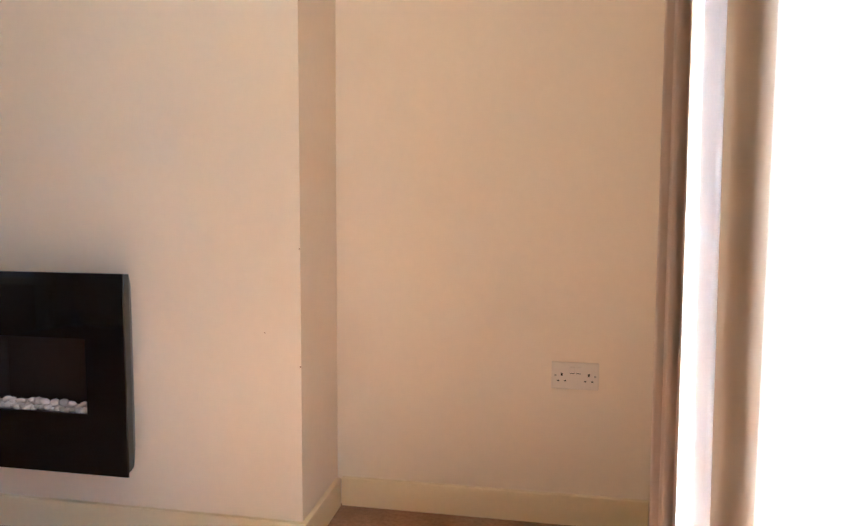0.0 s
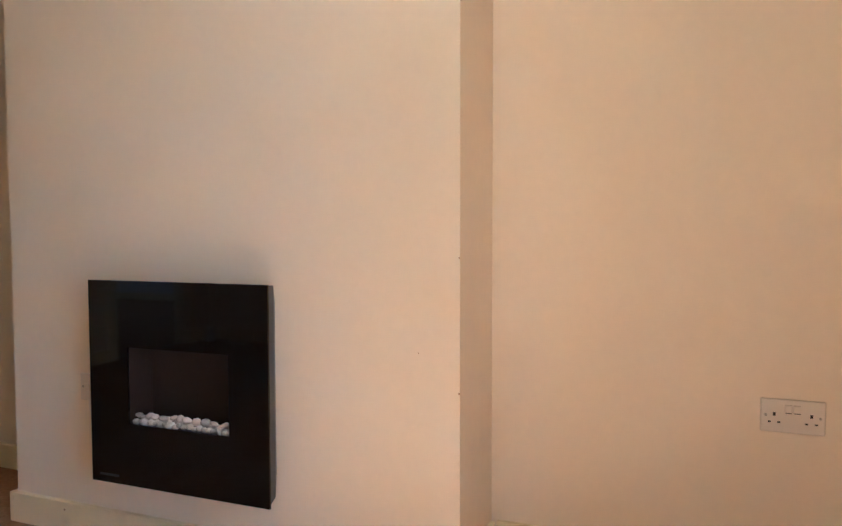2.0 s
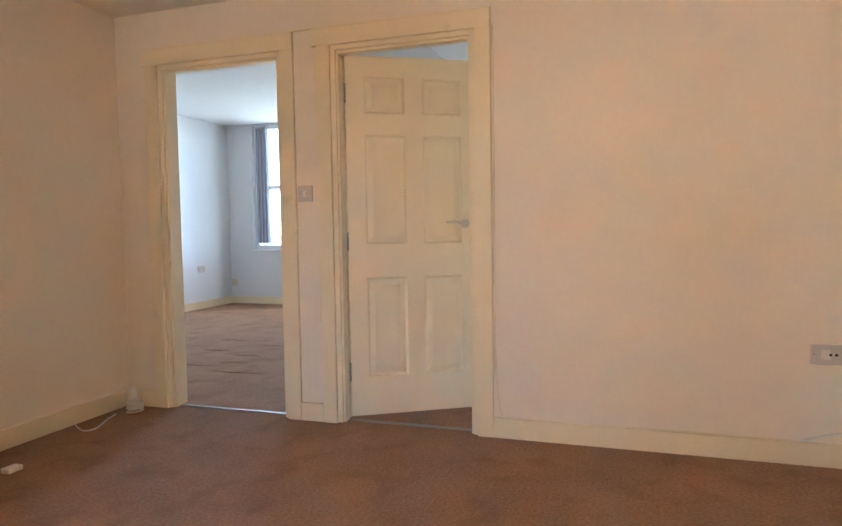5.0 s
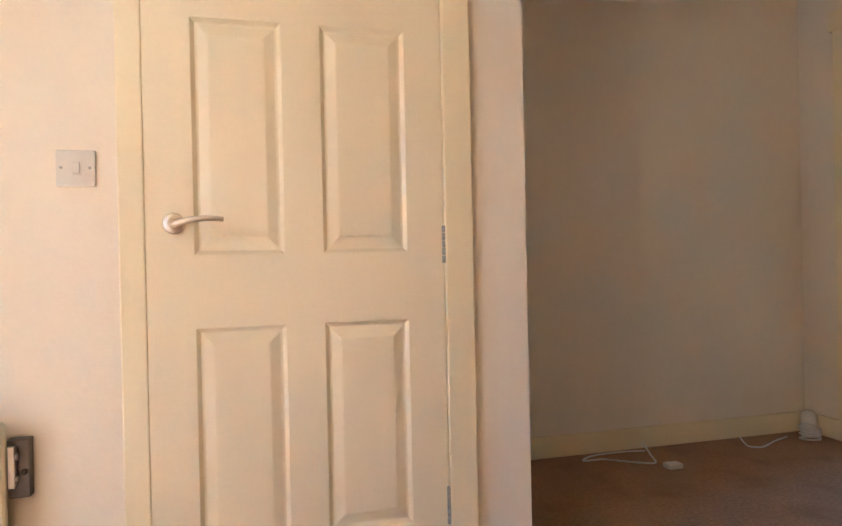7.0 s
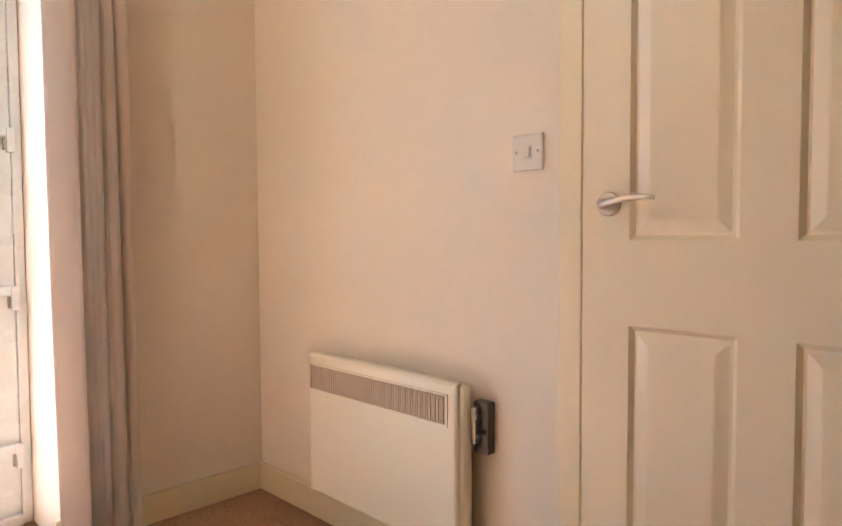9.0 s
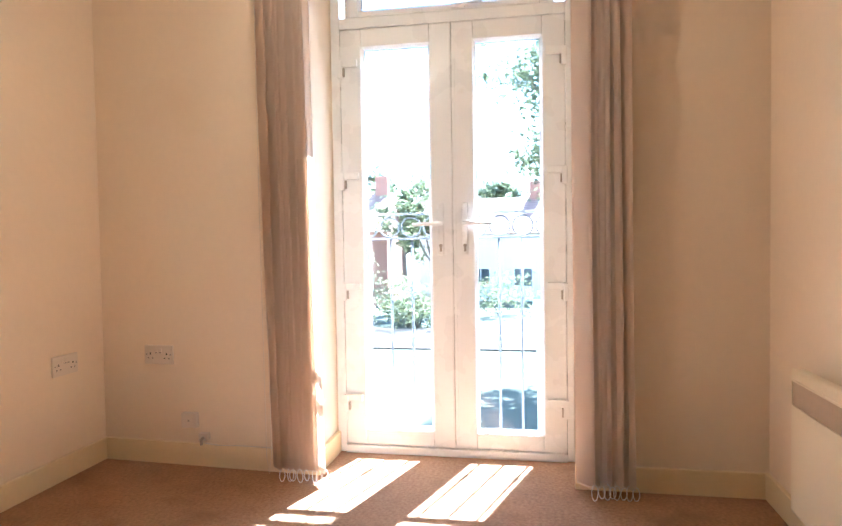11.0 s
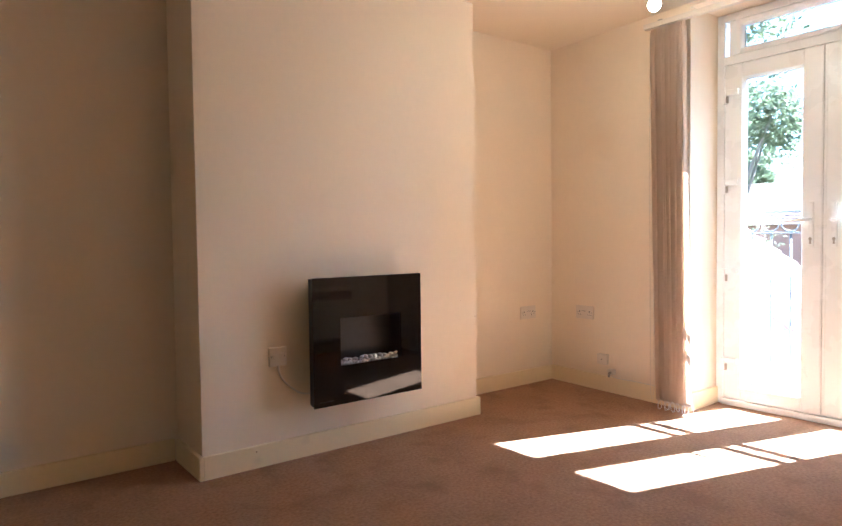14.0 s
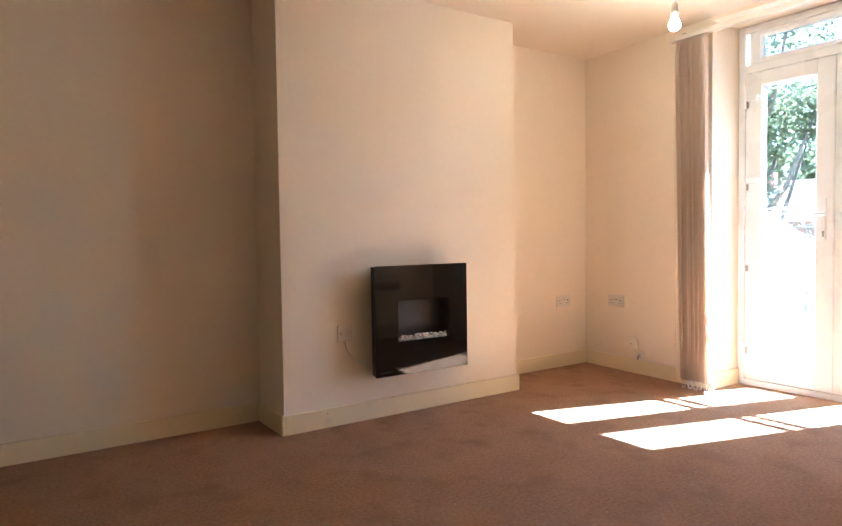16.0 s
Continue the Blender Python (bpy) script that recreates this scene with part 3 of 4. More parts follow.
# ---- fire ----
def electric_fire():
    x0, x1, z0, z1, yf = 0.464, 1.070, 0.242, 0.829, -0.118
    root = thing("wall_fire", "black glass wall-hung electric fire with white pebbles, unlit", "electric fire")
    bx0, bx1, bz0, bz1 = 0.604, 0.946, 0.420, 0.640
    def ring(bm, outer, inner, y):
        """Eight corners of a plate with a window, in one plane."""
        return [[bm.verts.new((x, y, z)) for x, z in ((a, c), (b, c), (b, d), (a, d))] for a, b, c, d in (outer, inner)]

    def band(bm, r0, r1):
        for k in range(4):
            bm.faces.new((r0[k], r0[(k + 1) % 4], r1[(k + 1) % 4], r1[k]))

    bm = bmesh.new()
    fo, fi = ring(bm, (x0, x1, z0, z1), (bx0, bx1, bz0, bz1), yf)
    bo, bi = ring(bm, (x0, x1, z0, z1), (bx0, bx1, bz0, bz1), yf + 0.006)
    for a, b in ((fo, fi), (bo, bi), (fo, bo), (fi, bi)):
        band(bm, a, b)
    part("glass_front", bm, M_GLOSSBLACK, root, "glossy black glass front")
    # tapered metal case behind the glass
    bm = bmesh.new()
    c0, i0 = ring(bm, (x0 + 0.004, x1 - 0.006, z0 + 0.003, z1 - 0.003), (x0 + 0.016, x1 - 0.018, z0 + 0.015, z1 - 0.015), yf + 0.0065)
    c1, i1 = ring(bm, (x0 + 0.010, x1 - 0.020, z0 + 0.008, z1 - 0.006), (x0 + 0.055, x1 - 0.06, z0 + 0.055, z1 - 0.055), -0.060)
    c2, i2 = ring(bm, (x0 + 0.050, x1 - 0.055, z0 + 0.05, z1 - 0.05), (x0 + 0.055, x1 - 0.06, z0 + 0.055, z1 - 0.055), -0.001)
    for a, b in ((c0, i0), (i0, i1), (c0, c1), (c1, c2), (c2, i2), (i2, i1)):
        band(bm, a, b)
    part("casing", bm, M_BLACK, root)
    part("back_panel", boxbm(bx0 - 0.003, bx1 + 0.003, -0.02, -0.012, bz0 - 0.02, bz1 + 0.01), M_EMBER, root)
    part("side_panel", boxbm(bx0 - 0.012, bx0 - 0.004, yf + 0.007, -0.012, bz0 - 0.02, bz1 + 0.01), M_EMBER, root)
    part("side_panel", boxbm(bx1 + 0.004, bx1 + 0.012, yf + 0.007, -0.012, bz0 - 0.02, bz1 + 0.01), M_EMBER, root)
    part("top_panel", boxbm(bx0, bx1, yf + 0.007, -0.021, bz1 + 0.002, bz1 + 0.01), M_EMBER, root)
    part("pebble_tray", boxbm(bx0 - 0.003, bx1 + 0.003, yf + 0.008, -0.02, bz0 - 0.014, bz0 - 0.006), M_BLACK, root)
    rnd = random.Random(3)
    shapes = []
    for s in range(6):
        bm = bmesh.new()
        bmesh.ops.create_icosphere(bm, subdivisions=2, radius=1.0)
        ax = (rnd.uniform(0.8, 1.25), rnd.uniform(0.8, 1.1), rnd.uniform(0.55, 0.85))
        for v in bm.verts:
            n = 1 + 0.12 * noise.noise(v.co * 1.3 + Vector((s * 5, 0, 0)))
            v.co = Vector((v.co.x * ax[0], v.co.y * ax[1], v.co.z * ax[2])) * n
        for f in bm.faces:
            f.smooth = True
        shapes.append(mesh_of("pebble", bm, M_PEBBLE))
    for row, (yy, zz, n) in enumerate(((yf + 0.020, bz0 + 0.004, 20), (yf + 0.044, bz0 + 0.008, 17), (yf + 0.032, bz0 + 0.019, 12))):
        for k in range(n):
            ob = new("pebble", shapes[rnd.randrange(6)])
            r = rnd.uniform(0.0095, 0.0145)
            ob.parent = root
            ob.matrix_basis = pose(bx0 + 0.012 + (bx1 - bx0 - 0.026) * (k + rnd.uniform(-0.25, 0.25)) / (n - 1), yy + rnd.uniform(-0.004, 0.004), zz + rnd.uniform(-0.002, 0.003),
                                   rnd.uniform(-25, 25), rnd.uniform(-25, 25), rnd.uniform(0, 360)) @ Matrix.Diagonal((r, r, r, 1))
    part("control_strip", boxbm(x0 + 0.03, x0 + 0.10, yf - 0.0008, yf, z0 + 0.02, z0 + 0.026), M_BLACK, root)
    return root


electric_fire()


# ---- electrical plates ----
def wall_plate(name, label, category, m, w=0.147, h=0.087, kind="double", group="", mat=None):
    """Local: centred, back on y = 0, face towards -y."""
    root = thing(name, label, category, m, group)
    bm = bmesh.new()
    box(bm, -w / 2, w / 2, -0.009, -0.0005, -h / 2, h / 2, bevel=0.003)
    part("plate", bm, mat or M_PLASTIC, root)
    if kind == "double":
        for sx in (-0.042, 0.042):
            bm = bmesh.new()
            box(bm, sx - 0.003, sx + 0.003, -0.0102, -0.0088, 0.0, 0.009)
            box(bm, sx - 0.014, sx - 0.0075, -0.0102, -0.0088, -0.018, -0.014)
            box(bm, sx + 0.0075, sx + 0.014, -0.0102, -0.0088, -0.018, -0.014)
            part("pin_holes", bm, M_SLOT, root)
        for sx in (-0.010, 0.010):
            bm = bmesh.new()
            box(bm, sx - 0.008, sx + 0.008, -0.013, -0.0085, 0.008, 0.030, bevel=0.0015)
            rk = part("rocker_switch", bm, M_PLASTIC, root)
            part("red_mark", boxbm(sx - 0.007, sx + 0.007, -0.0136, -0.0129, 0.0085, 0.0105), M_SLOT, rk)
    elif kind == "switch":
        bm = bmesh.new()
        box(bm, -0.006, 0.010, -0.015, -0.0085, -0.013, 0.013, bevel=0.002)
        part("rocker_switch", bm, M_PLASTIC, root)
        part("rocker_frame", boxbm(-0.012, 0.014, -0.0105, -0.0088, -0.017, 0.017, bevel=0.001), M_PLASTIC, root)
    elif kind == "spur":
        bm = bmesh.new()
        box(bm, 0.008, 0.026, -0.0125, -0.0085, -0.012, 0.014, bevel=0.0015)
        part("fuse_holder", bm, M_PLASTIC, root)
        part("rocker_switch", boxbm(-0.024, -0.008, -0.013, -0.0085, -0.011, 0.011, bevel=0.0015), M_PLASTIC, root)
    elif kind == "aerial":
        bm = bmesh.new()
        lathe(bm, [(0.006, -0.012), (0.006, -0.0085)], 14, "y", (0, 0, 0))
        lathe(bm, [(0.006, -0.012), (0.006, -0.0085)], 14, "y", (0.022, 0, 0))
        part("outlet", bm, M_SLOT, root)
        part("outlet_surround", boxbm(-0.035, 0.0, -0.0115, -0.0088, -0.02, 0.02, bevel=0.001), M_PLASTIC, root)
    for sx in (-w / 2 + 0.012, w / 2 - 0.012):
        bm = bmesh.new()
        lathe(bm, [(0.0035, -0.0105), (0.0035, -0.0088)], 10, "y", (sx, 0, 0.001))
        part("screw", bm, M_STEEL, root)
    return root


NORTHWALL, EASTWALL, WESTWALL, SOUTHWALL = 0, -90, 90, 180
wall_plate("double_socket", "cream double wall socket in an alcove", "wall socket", pose(2.340, N1, 0.489, 0, 0, NORTHWALL), group="wall sockets")
wall_plate("double_socket", "cream double wall socket near the french doors", "wall socket", pose(east_x(0.034), 0.034, 0.497, 0, 0, EASTWALL - 3.3), group="wall sockets")
wall_plate("aerial_socket", "cream aerial wall plate above the skirting", "wall socket", pose(W, 0.121, 0.481, 0, 0, WESTWALL), kind="aerial", group="wall sockets", mat=M_GREYPLATE)
wall_plate("fused_spur", "cream switched fused spur beside the fire", "fused spur", pose(0.344, N0, 0.480, 0, 0, NORTHWALL), w=0.086, h=0.086, kind="spur")
wall_plate("light_switch", "cream single light switch between two doorways", "light switch", pose(W, -2.328, 1.232, 0, 0, WESTWALL), w=0.086, h=0.086, kind="switch", group="light switches", mat=M_GREYPLATE)
wall_plate("light_switch", "cream single light switch beside a panelled door", "light switch", pose(1.296, S1, 1.160, 0, 0, SOUTHWALL), w=0.086, h=0.086, kind="switch", group="light switches")
wall_plate("blank_plate", "cream blank wall plate in an alcove", "wall plate", pose(-1.556, N1, 0.475, 0, 0, NORTHWALL), w=0.086, h=0.1, kind="blank", group="alcove plates", mat=M_GREYPLATE)
wall_plate("blank_plate", "cream blank wall plate in an alcove", "wall plate", pose(-1.323, N1, 0.475, 0, 0, NORTHWALL), w=0.1, h=0.1, kind="blank", group="alcove plates", mat=M_GREYPLATE)
wall_plate("double_socket", "white double wall socket in a bare bedroom", "wall socket", pose(-5.95, BS, 0.53, 0, 0, SOUTHWALL), group="wall sockets")
wall_plate("phone_socket", "white phone socket low on a bedroom wall", "phone socket", pose(B2, -6.09, 0.30, 0, 0, WESTWALL), w=0.1, h=0.1, kind="blank")


def cable(name, label, pts, r=0.0035, mat=None, category="cable"):
    """A round flex smoothed through the points."""
    p = [Vector(q) for q in pts]
    fine = []
    for i in range(len(p) - 1):
        a, b, c, d = p[max(i - 1, 0)], p[i], p[i + 1], p[min(i + 2, len(p) - 1)]
        for k in range(6):
            t = k / 6
            fine.append(0.5 * ((2 * b) + (c - a) * t + (2 * a - 5 * b + 4 * c - d) * t * t + (3 * b - a - 3 * c + d) * t ** 3))
    fine.append(p[-1])
    bm = bmesh.new()
    tube(bm, fine, r, 6)
    return solid(name, bm, mat or M_CABLE, label, category)


cable("fire_flex", "white flex from the fused spur to the fire", [(0.344, -0.010, 0.440), (0.347, -0.012, 0.41), (0.366, -0.012, 0.37), (0.412, -0.014, 0.325), (0.46, -0.02, 0.297), (0.52, -0.03, 0.295)], 0.0045)
bm = bmesh.new()
xe = east_x(-0.12)
box(bm, xe - 0.026, xe + 0.002, -0.160, -0.085, 0.172, 0.240, bevel=0.004)
jb = solid("junction_box", bm, M_PLASTIC, "small cream phone junction box above the skirting", "junction box")
part("screw", boxbm(xe - 0.028, xe - 0.025, -0.126, -0.118, 0.202, 0.210), M_STEEL, jb)
xe = east_x(-0.195)
bm = bmesh.new()
box(bm, xe - 0.030, xe + 0.002, -0.215, -0.172, 0.118, 0.152, bevel=0.004)
ob = solid("outlet_box", bm, M_PLASTIC, "small white flex outlet with a stub of cable", "cable outlet")
bm = bmesh.new()
tube(bm, [(xe - 0.028, -0.195, 0.132), (xe - 0.045, -0.195, 0.128), (xe - 0.050, -0.197, 0.106)], [0.008, 0.008, 0.006], 10)
part("cable_stub", bm, M_STEEL, ob, "dull metal cable stub")
cable("skirting_cable", "thin white cable clipped along the skirting top", [(east_x(-0.2) - 0.018, -0.20, 0.106), (east_x(-0.27) - 0.026, -0.27, 0.104), (east_x(-0.40) - 0.014, -0.40, 0.104), (east_x(-0.60) - 0.014, -0.60, 0.103)], 0.0025)
cable("corner_cable", "white cable drooping over the skirting", [(W + 0.012, 0.30, 0.12), (W + 0.012, 0.22, 0.155), (W + 0.014, 0.1, 0.135), (W + 0.016, 0.02, 0.106)], 0.004)
cable("skirting_cable", "thin painted cable along the skirting top", [(W + 0.008, -0.02, 0.104), (W + 0.009, -0.6, 0.104), (W + 0.008, -1.2, 0.105), (W + 0.008, -1.28, 0.12), (W + 0.008, -1.306, 0.5), (W + 0.008, -1.303, 1.2), (W + 0.008, -1.306, 2.0)], 0.003, M_TRIM)
bm = bmesh.new()
for k in range(4):
    lp = []
    for i in range(17):
        a = math.pi * 2 * i / 16
        lp.append((-1.72 + 0.04 * math.cos(a), -3.39 + 0.05 * math.sin(a), 0.012 + k * 0.018 + 0.006 * math.sin(a + k)))
    tube(bm, lp, 0.0045, 6, cap=False)
solid("cable_coil", bm, M_CABLE, "coil of white cable on the carpet by a doorway", "cable coil")
bm = bmesh.new()
lathe(bm, [(0.03, 0.0), (0.036, 0.01), (0.036, 0.1), (0.028, 0.125), (0.012, 0.135)], 14, "z", (-1.775, -3.45, 0.0))
solid("cable_reel", bm, M_PLASTIC, "small clear plastic reel standing by the skirting", "cable reel")
cable("loose_cable", "loose white cable lying on the carpet", [(-1.66, -3.47, 0.004), (-1.55, -3.43, 0.004), (-1.42, -3.37, 0.004), (-1.37, -3.40, 0.004), (-1.40, -3.47, 0.004), (-1.44, -3.535, 0.004)], 0.004)
cable("loose_cable", "tangled white cable lying on the carpet", [(-0.88, -3.53, 0.03), (-0.85, -3.42, 0.005), (-0.80, -3.32, 0.006), (-0.72, -3.36, 0.005), (-0.62, -3.44, 0.004), (-0.52, -3.45, 0.004), (-0.60, -3.50, 0.005), (-0.74, -3.49, 0.012), (-0.85, -3.47, 0.012)], 0.004)
bm = bmesh.new()
box(bm, -0.88, -0.81, -3.28, -3.23, 0.0, 0.022, bevel=0.006)
solid("cable_plug", bm, M_PLASTIC, "white plug end lying on the carpet", "plug")


# ---- panel heater ----
def panel_heater():
    x0, x1, z0, z1 = 1.452, 2.100, 0.13, 0.589
    yb, yf = S1 + 0.035, S1 + 0.085
    root = thing("panel_heater", "cream wall-hung electric panel heater with a slotted grille", "heater")
    gx0, gx1, gz0, gz1 = 1.492, 2.078, 0.474, 0.549
    bm = bmesh.new()
    box(bm, x0 - 0.012, x1, yb, yf - 0.012, z0 - 0.002, z1 - 0.004, bevel=0.020, seg=4)
    part("body", bm, M_HEATER, root)
    bm = bmesh.new()
    for b in ((x0 + 0.002, x1 - 0.002, z0 + 0.002, gz0), (x0 + 0.002, x1 - 0.002, gz1, z1 - 0.002), (x0 + 0.002, gx0, gz0, gz1), (gx1, x1 - 0.002, gz0, gz1)):
        box(bm, b[0], b[1], yf - 0.02, yf, b[2], b[3])
    es = [e for e in bm.edges if all(abs(v.co.y - yf) < 1e-5 for v in e.verts) and
          (all(abs(v.co.x - x0 - 0.002) < 1e-5 for v in e.verts) or all(abs(v.co.x - x1 + 0.002) < 1e-5 for v in e.verts) or
           all(abs(v.co.z - z1 + 0.002) < 1e-5 for v in e.verts) or all(abs(v.co.z - z0 - 0.002) < 1e-5 for v in e.verts))]
    bmesh.ops.bevel(bm, geom=es, offset=0.016, segments=4, profile=0.6, affect="EDGES")
    part("front", bm, M_HEATER, root)
    fr = bmesh.new()
    for b in ((gx0 - 0.006, gx1 + 0.006, gz0 - 0.006, gz0), (gx0 - 0.006, gx1 + 0.006, gz1, gz1 + 0.006), (gx0 - 0.006, gx0, gz0, gz1), (gx1, gx1 + 0.006, gz0, gz1)):
        box(fr, b[0], b[1], yf - 0.004, yf + 0.003, b[2], b[3], bevel=0.001)
    g = part("grille", fr, M_HEATER, root)
    part("grille_back", boxbm(gx0, gx1, yf - 0.0105, yf - 0.009, gz0, gz1), M_GRILLE, g)
    slat = None
    n = 62
    for k in range(n):
        x = gx0 + (gx1 - gx0) * (k + 0.5) / n
        if slat is None:
            slat = mesh_of("slat", boxbm(-0.0034, 0.0034, -0.0085, -0.001, gz0, gz1), M_GRILLE)
        ob = new("slat", slat)
        ob.parent = g
        ob.matrix_basis = Matrix.Translation((x, yf, 0))
    bm = bmesh.new()
    box(bm, 1.400, 1.446, S1, S1 + 0.030, 0.402, 0.536, bevel=0.003)
    br = part("side_bracket", bm, M_BRACKET, root, "tarnished dark metal side bracket")
    bm = bmesh.new()
    lathe(bm, [(0.007, S1 + 0.028), (0.007, S1 + 0.036), (0.004, S1 + 0.038)], 12, "y", (1.410, 0, 0.462))
    part("bolt", bm, M_SLOT, br)
    bm = bmesh.new()
    box(bm, 1.424, 1.440, S1 + 0.031, S1 + 0.050, 0.43, 0.525, bevel=0.003)
    lathe(bm, [(0.009, 1.418), (0.009, 1.426)], 14, "x", (0, S1 + 0.041, 0.500))
    lathe(bm, [(0.007, 1.418), (0.007, 1.426)], 14, "x", (0, S1 + 0.041, 0.450))
    part("thermostat", bm, M_STEEL, root, "worn thermostat behind the heater edge")
    part("foot_rail", boxbm(x0 + 0.08, x1 - 0.08, S1, yb, 0.30, 0.36), M_BRACKET, root)
    return root


panel_heater()

# ---- pendant lamps ----
def pendant(name, label, x, y, top, drop, lit):
    root = thing(name, label, "pendant light", group="ceiling lights")
    bm = bmesh.new()
    lathe(bm, [(0.044, top - 0.001), (0.044, top - 0.010), (0.030, top - 0.024), (0.012, top - 0.030)], 24, "z", (x, y, 0))
    part("ceiling_rose", bm, M_PLASTIC, root)
    bm = bmesh.new()
    tube(bm, [(x, y, top - 0.03), (x + 0.001, y, top - drop + 0.09)], 0.003, 6)
    part("flex", bm, M_CABLE, root)
    z = top - drop
    bm = bmesh.new()
    lathe(bm, [(0.010, z + 0.095), (0.017, z + 0.085), (0.017, z + 0.055), (0.019, z + 0.053), (0.019, z + 0.035), (0.014, z + 0.033)], 20, "z", (x, y, 0))
    part("lampholder", bm, M_PLASTIC, root, "cream lampholder")
    bm = bmesh.new()
    prof = [(0.012, z + 0.034), (0.014, z + 0.022), (0.022, z + 0.006)]
    for k in range(9):
        a = radians(60 - 150 * k / 8)
        prof.append((max(0.001, 0.029 * math.cos(a)), z - 0.018 + 0.029 * math.sin(a)))
    lathe(bm, prof, 24, "z", (x, y, 0))
    part("bulb", bm, M_BULB if lit else M_PLASTIC, root, "glowing warm bulb" if lit else "unlit white bulb")


pendant("pendant_lamp", "bare lit bulb on a short ceiling flex", 1.76, -0.985, H, 0.235, True)
pendant("pendant_lamp", "unlit bulb on a flex in a bare bedroom", -4.3, -3.88, BH, 0.42, False)
bm = bmesh.new()
lathe(bm, [(0.062, BH - 0.0005), (0.065, BH - 0.012), (0.055, BH - 0.034), (0.02, BH - 0.04)], 24, "z", (-3.3, -1.84, 0))
solid("smoke_alarm", bm, M_PLASTIC, "round white smoke alarm on a ceiling", "smoke alarm")


# ---- windows of the front rooms ----
def sash_window(name, y0, y1, z0, z1, x):
    root = thing(name, "white sash window with a vertical blind", "window", kind="structure")
    for n, b in (("window_frame", (x - 0.12, x - 0.05, y0, y0 + 0.06, z0, z1)), ("window_frame", (x - 0.12, x - 0.05, y1 - 0.06, y1, z0, z1)),
                 ("window_frame", (x - 0.12, x - 0.05, y0 + 0.06, y1 - 0.06, z0, z0 + 0.06)), ("window_frame", (x - 0.12, x - 0.05, y0 + 0.06, y1 - 0.06, z1 - 0.06, z1)),
                 ("transom", (x - 0.12, x - 0.045, y0 + 0.06, y1 - 0.06, (z0 + z1) / 2 - 0.03, (z0 + z1) / 2 + 0.03)),
                 ("mullion", (x - 0.11, x - 0.055, (y0 + y1) / 2 - 0.02, (y0 + y1) / 2 + 0.02, z0 + 0.06, z1 - 0.06))):
        bm = bmesh.new()
        box(bm, *b, bevel=0.004)
        part(n, bm, M_UPVC, root)
    bm = bmesh.new()
    box(bm, x - 0.05, x + 0.03, y0 - 0.03, y1 + 0.03, z0 - 0.03, z0 - 0.001, bevel=0.006)
    part("window_sill", bm, M_UPVC, root)
    g = part("pane", boxbm(x - 0.088, x - 0.082, y0 + 0.06, y1 - 0.06, z0 + 0.06, z1 - 0.06), M_GLASS, root)
    g.visible_shadow = False


sash_window("window_bedroom", -5.75, -4.1, 0.77, 2.515, B2)
sash_window("window_front_room", -2.1, -1.1, 0.77, 2.3, B2)
root = thing("bedroom_blind", "dark vertical blind drawn aside at a bedroom window", "vertical blind")
for k in range(7):
    part("vane", boxbm(B2 - 0.045, B2 + 0.03, -5.66 + k * 0.026, -5.657 + k * 0.026 + 0.002 + 0.012 * (k % 2), 0.86, 2.47), M_BLINDGREY, root)

# ---- outside: railing, garden, houses ----
GZ = -2.9                                      # garden level below the flat


def balcony_rail():
    x = 3.01
    root = thing("juliet_rail", "grey painted iron juliet balcony rail with rings", "balcony railing")
    y0, y1 = -1.810, -0.747
    for z in (1.130, 1.010, 0.06):
        part("rail", boxbm(x - 0.022, x + 0.022, y0, y1, z - 0.005, z + 0.005, bevel=0.002), M_IRON, root)
    for y in (y0, y1):
        bm = boxbm(x - 0.012, x + 0.012, y - 0.012, y + 0.012, 0.0, 1.14, bevel=0.003)
        box(bm, x - 0.01, x + 0.01, y - 0.02, y + 0.02, 0.2, 0.22)
        box(bm, x - 0.01, x + 0.01, y - 0.02, y + 0.02, 0.9, 0.92)
        part("post", bm, M_IRON, root)
    n = 10
    for k in range(1, n):
        y = y0 + (y1 - y0) * k / n
        bm = bmesh.new()
        tube(bm, [(x, y, 0.06), (x, y, 1.010)], 0.0065, 6)
        if k % 2:
            lathe(bm, [(0.006, 0.47), (0.013, 0.49), (0.008, 0.505), (0.013, 0.52), (0.006, 0.54)], 8, "z", (x, y, 0))
        part("baluster", bm, M_IRON, root)
    for k in range(9):
        y = y0 + (y1 - y0) * (k + 0.9) / 9.8
        bm = bmesh.new()
        ring = [(x, y + 0.048 * math.cos(a), 1.066 + 0.048 * math.sin(a)) for a in (2 * math.pi * i / 18 for i in range(19))]
        tube(bm, ring, 0.0045, 5, cap=False)
        part("ring", bm, M_IRON, root)


balcony_rail()
bm = bmesh.new()
box(bm, -400, 400, -400, 400, GZ - 0.3, GZ)
solid("ground", bm, M_LAWN, "rough lawn and open ground reaching far away", "ground", kind="structure")
solid("pavement_patio", boxbm(EO + 0.3, 7.0, -9, 6, GZ + 0.001, GZ + 0.03), M_PAVE, "pale sunlit concrete patio", "patio", kind="structure")
solid("pavement_bed", boxbm(22.0, 27.0, -14, 12, GZ + 0.001, GZ + 0.06), M_SOIL, "dug soil border across the garden", "soil border", kind="structure")
structure("wall_outer", [(E + 0.12, EO, -8, 6, GZ, -0.26), (B2 - 0.3, B2, -9, 3, GZ, -0.26)], M_RENDER, "pale rendered outer wall under the flat")

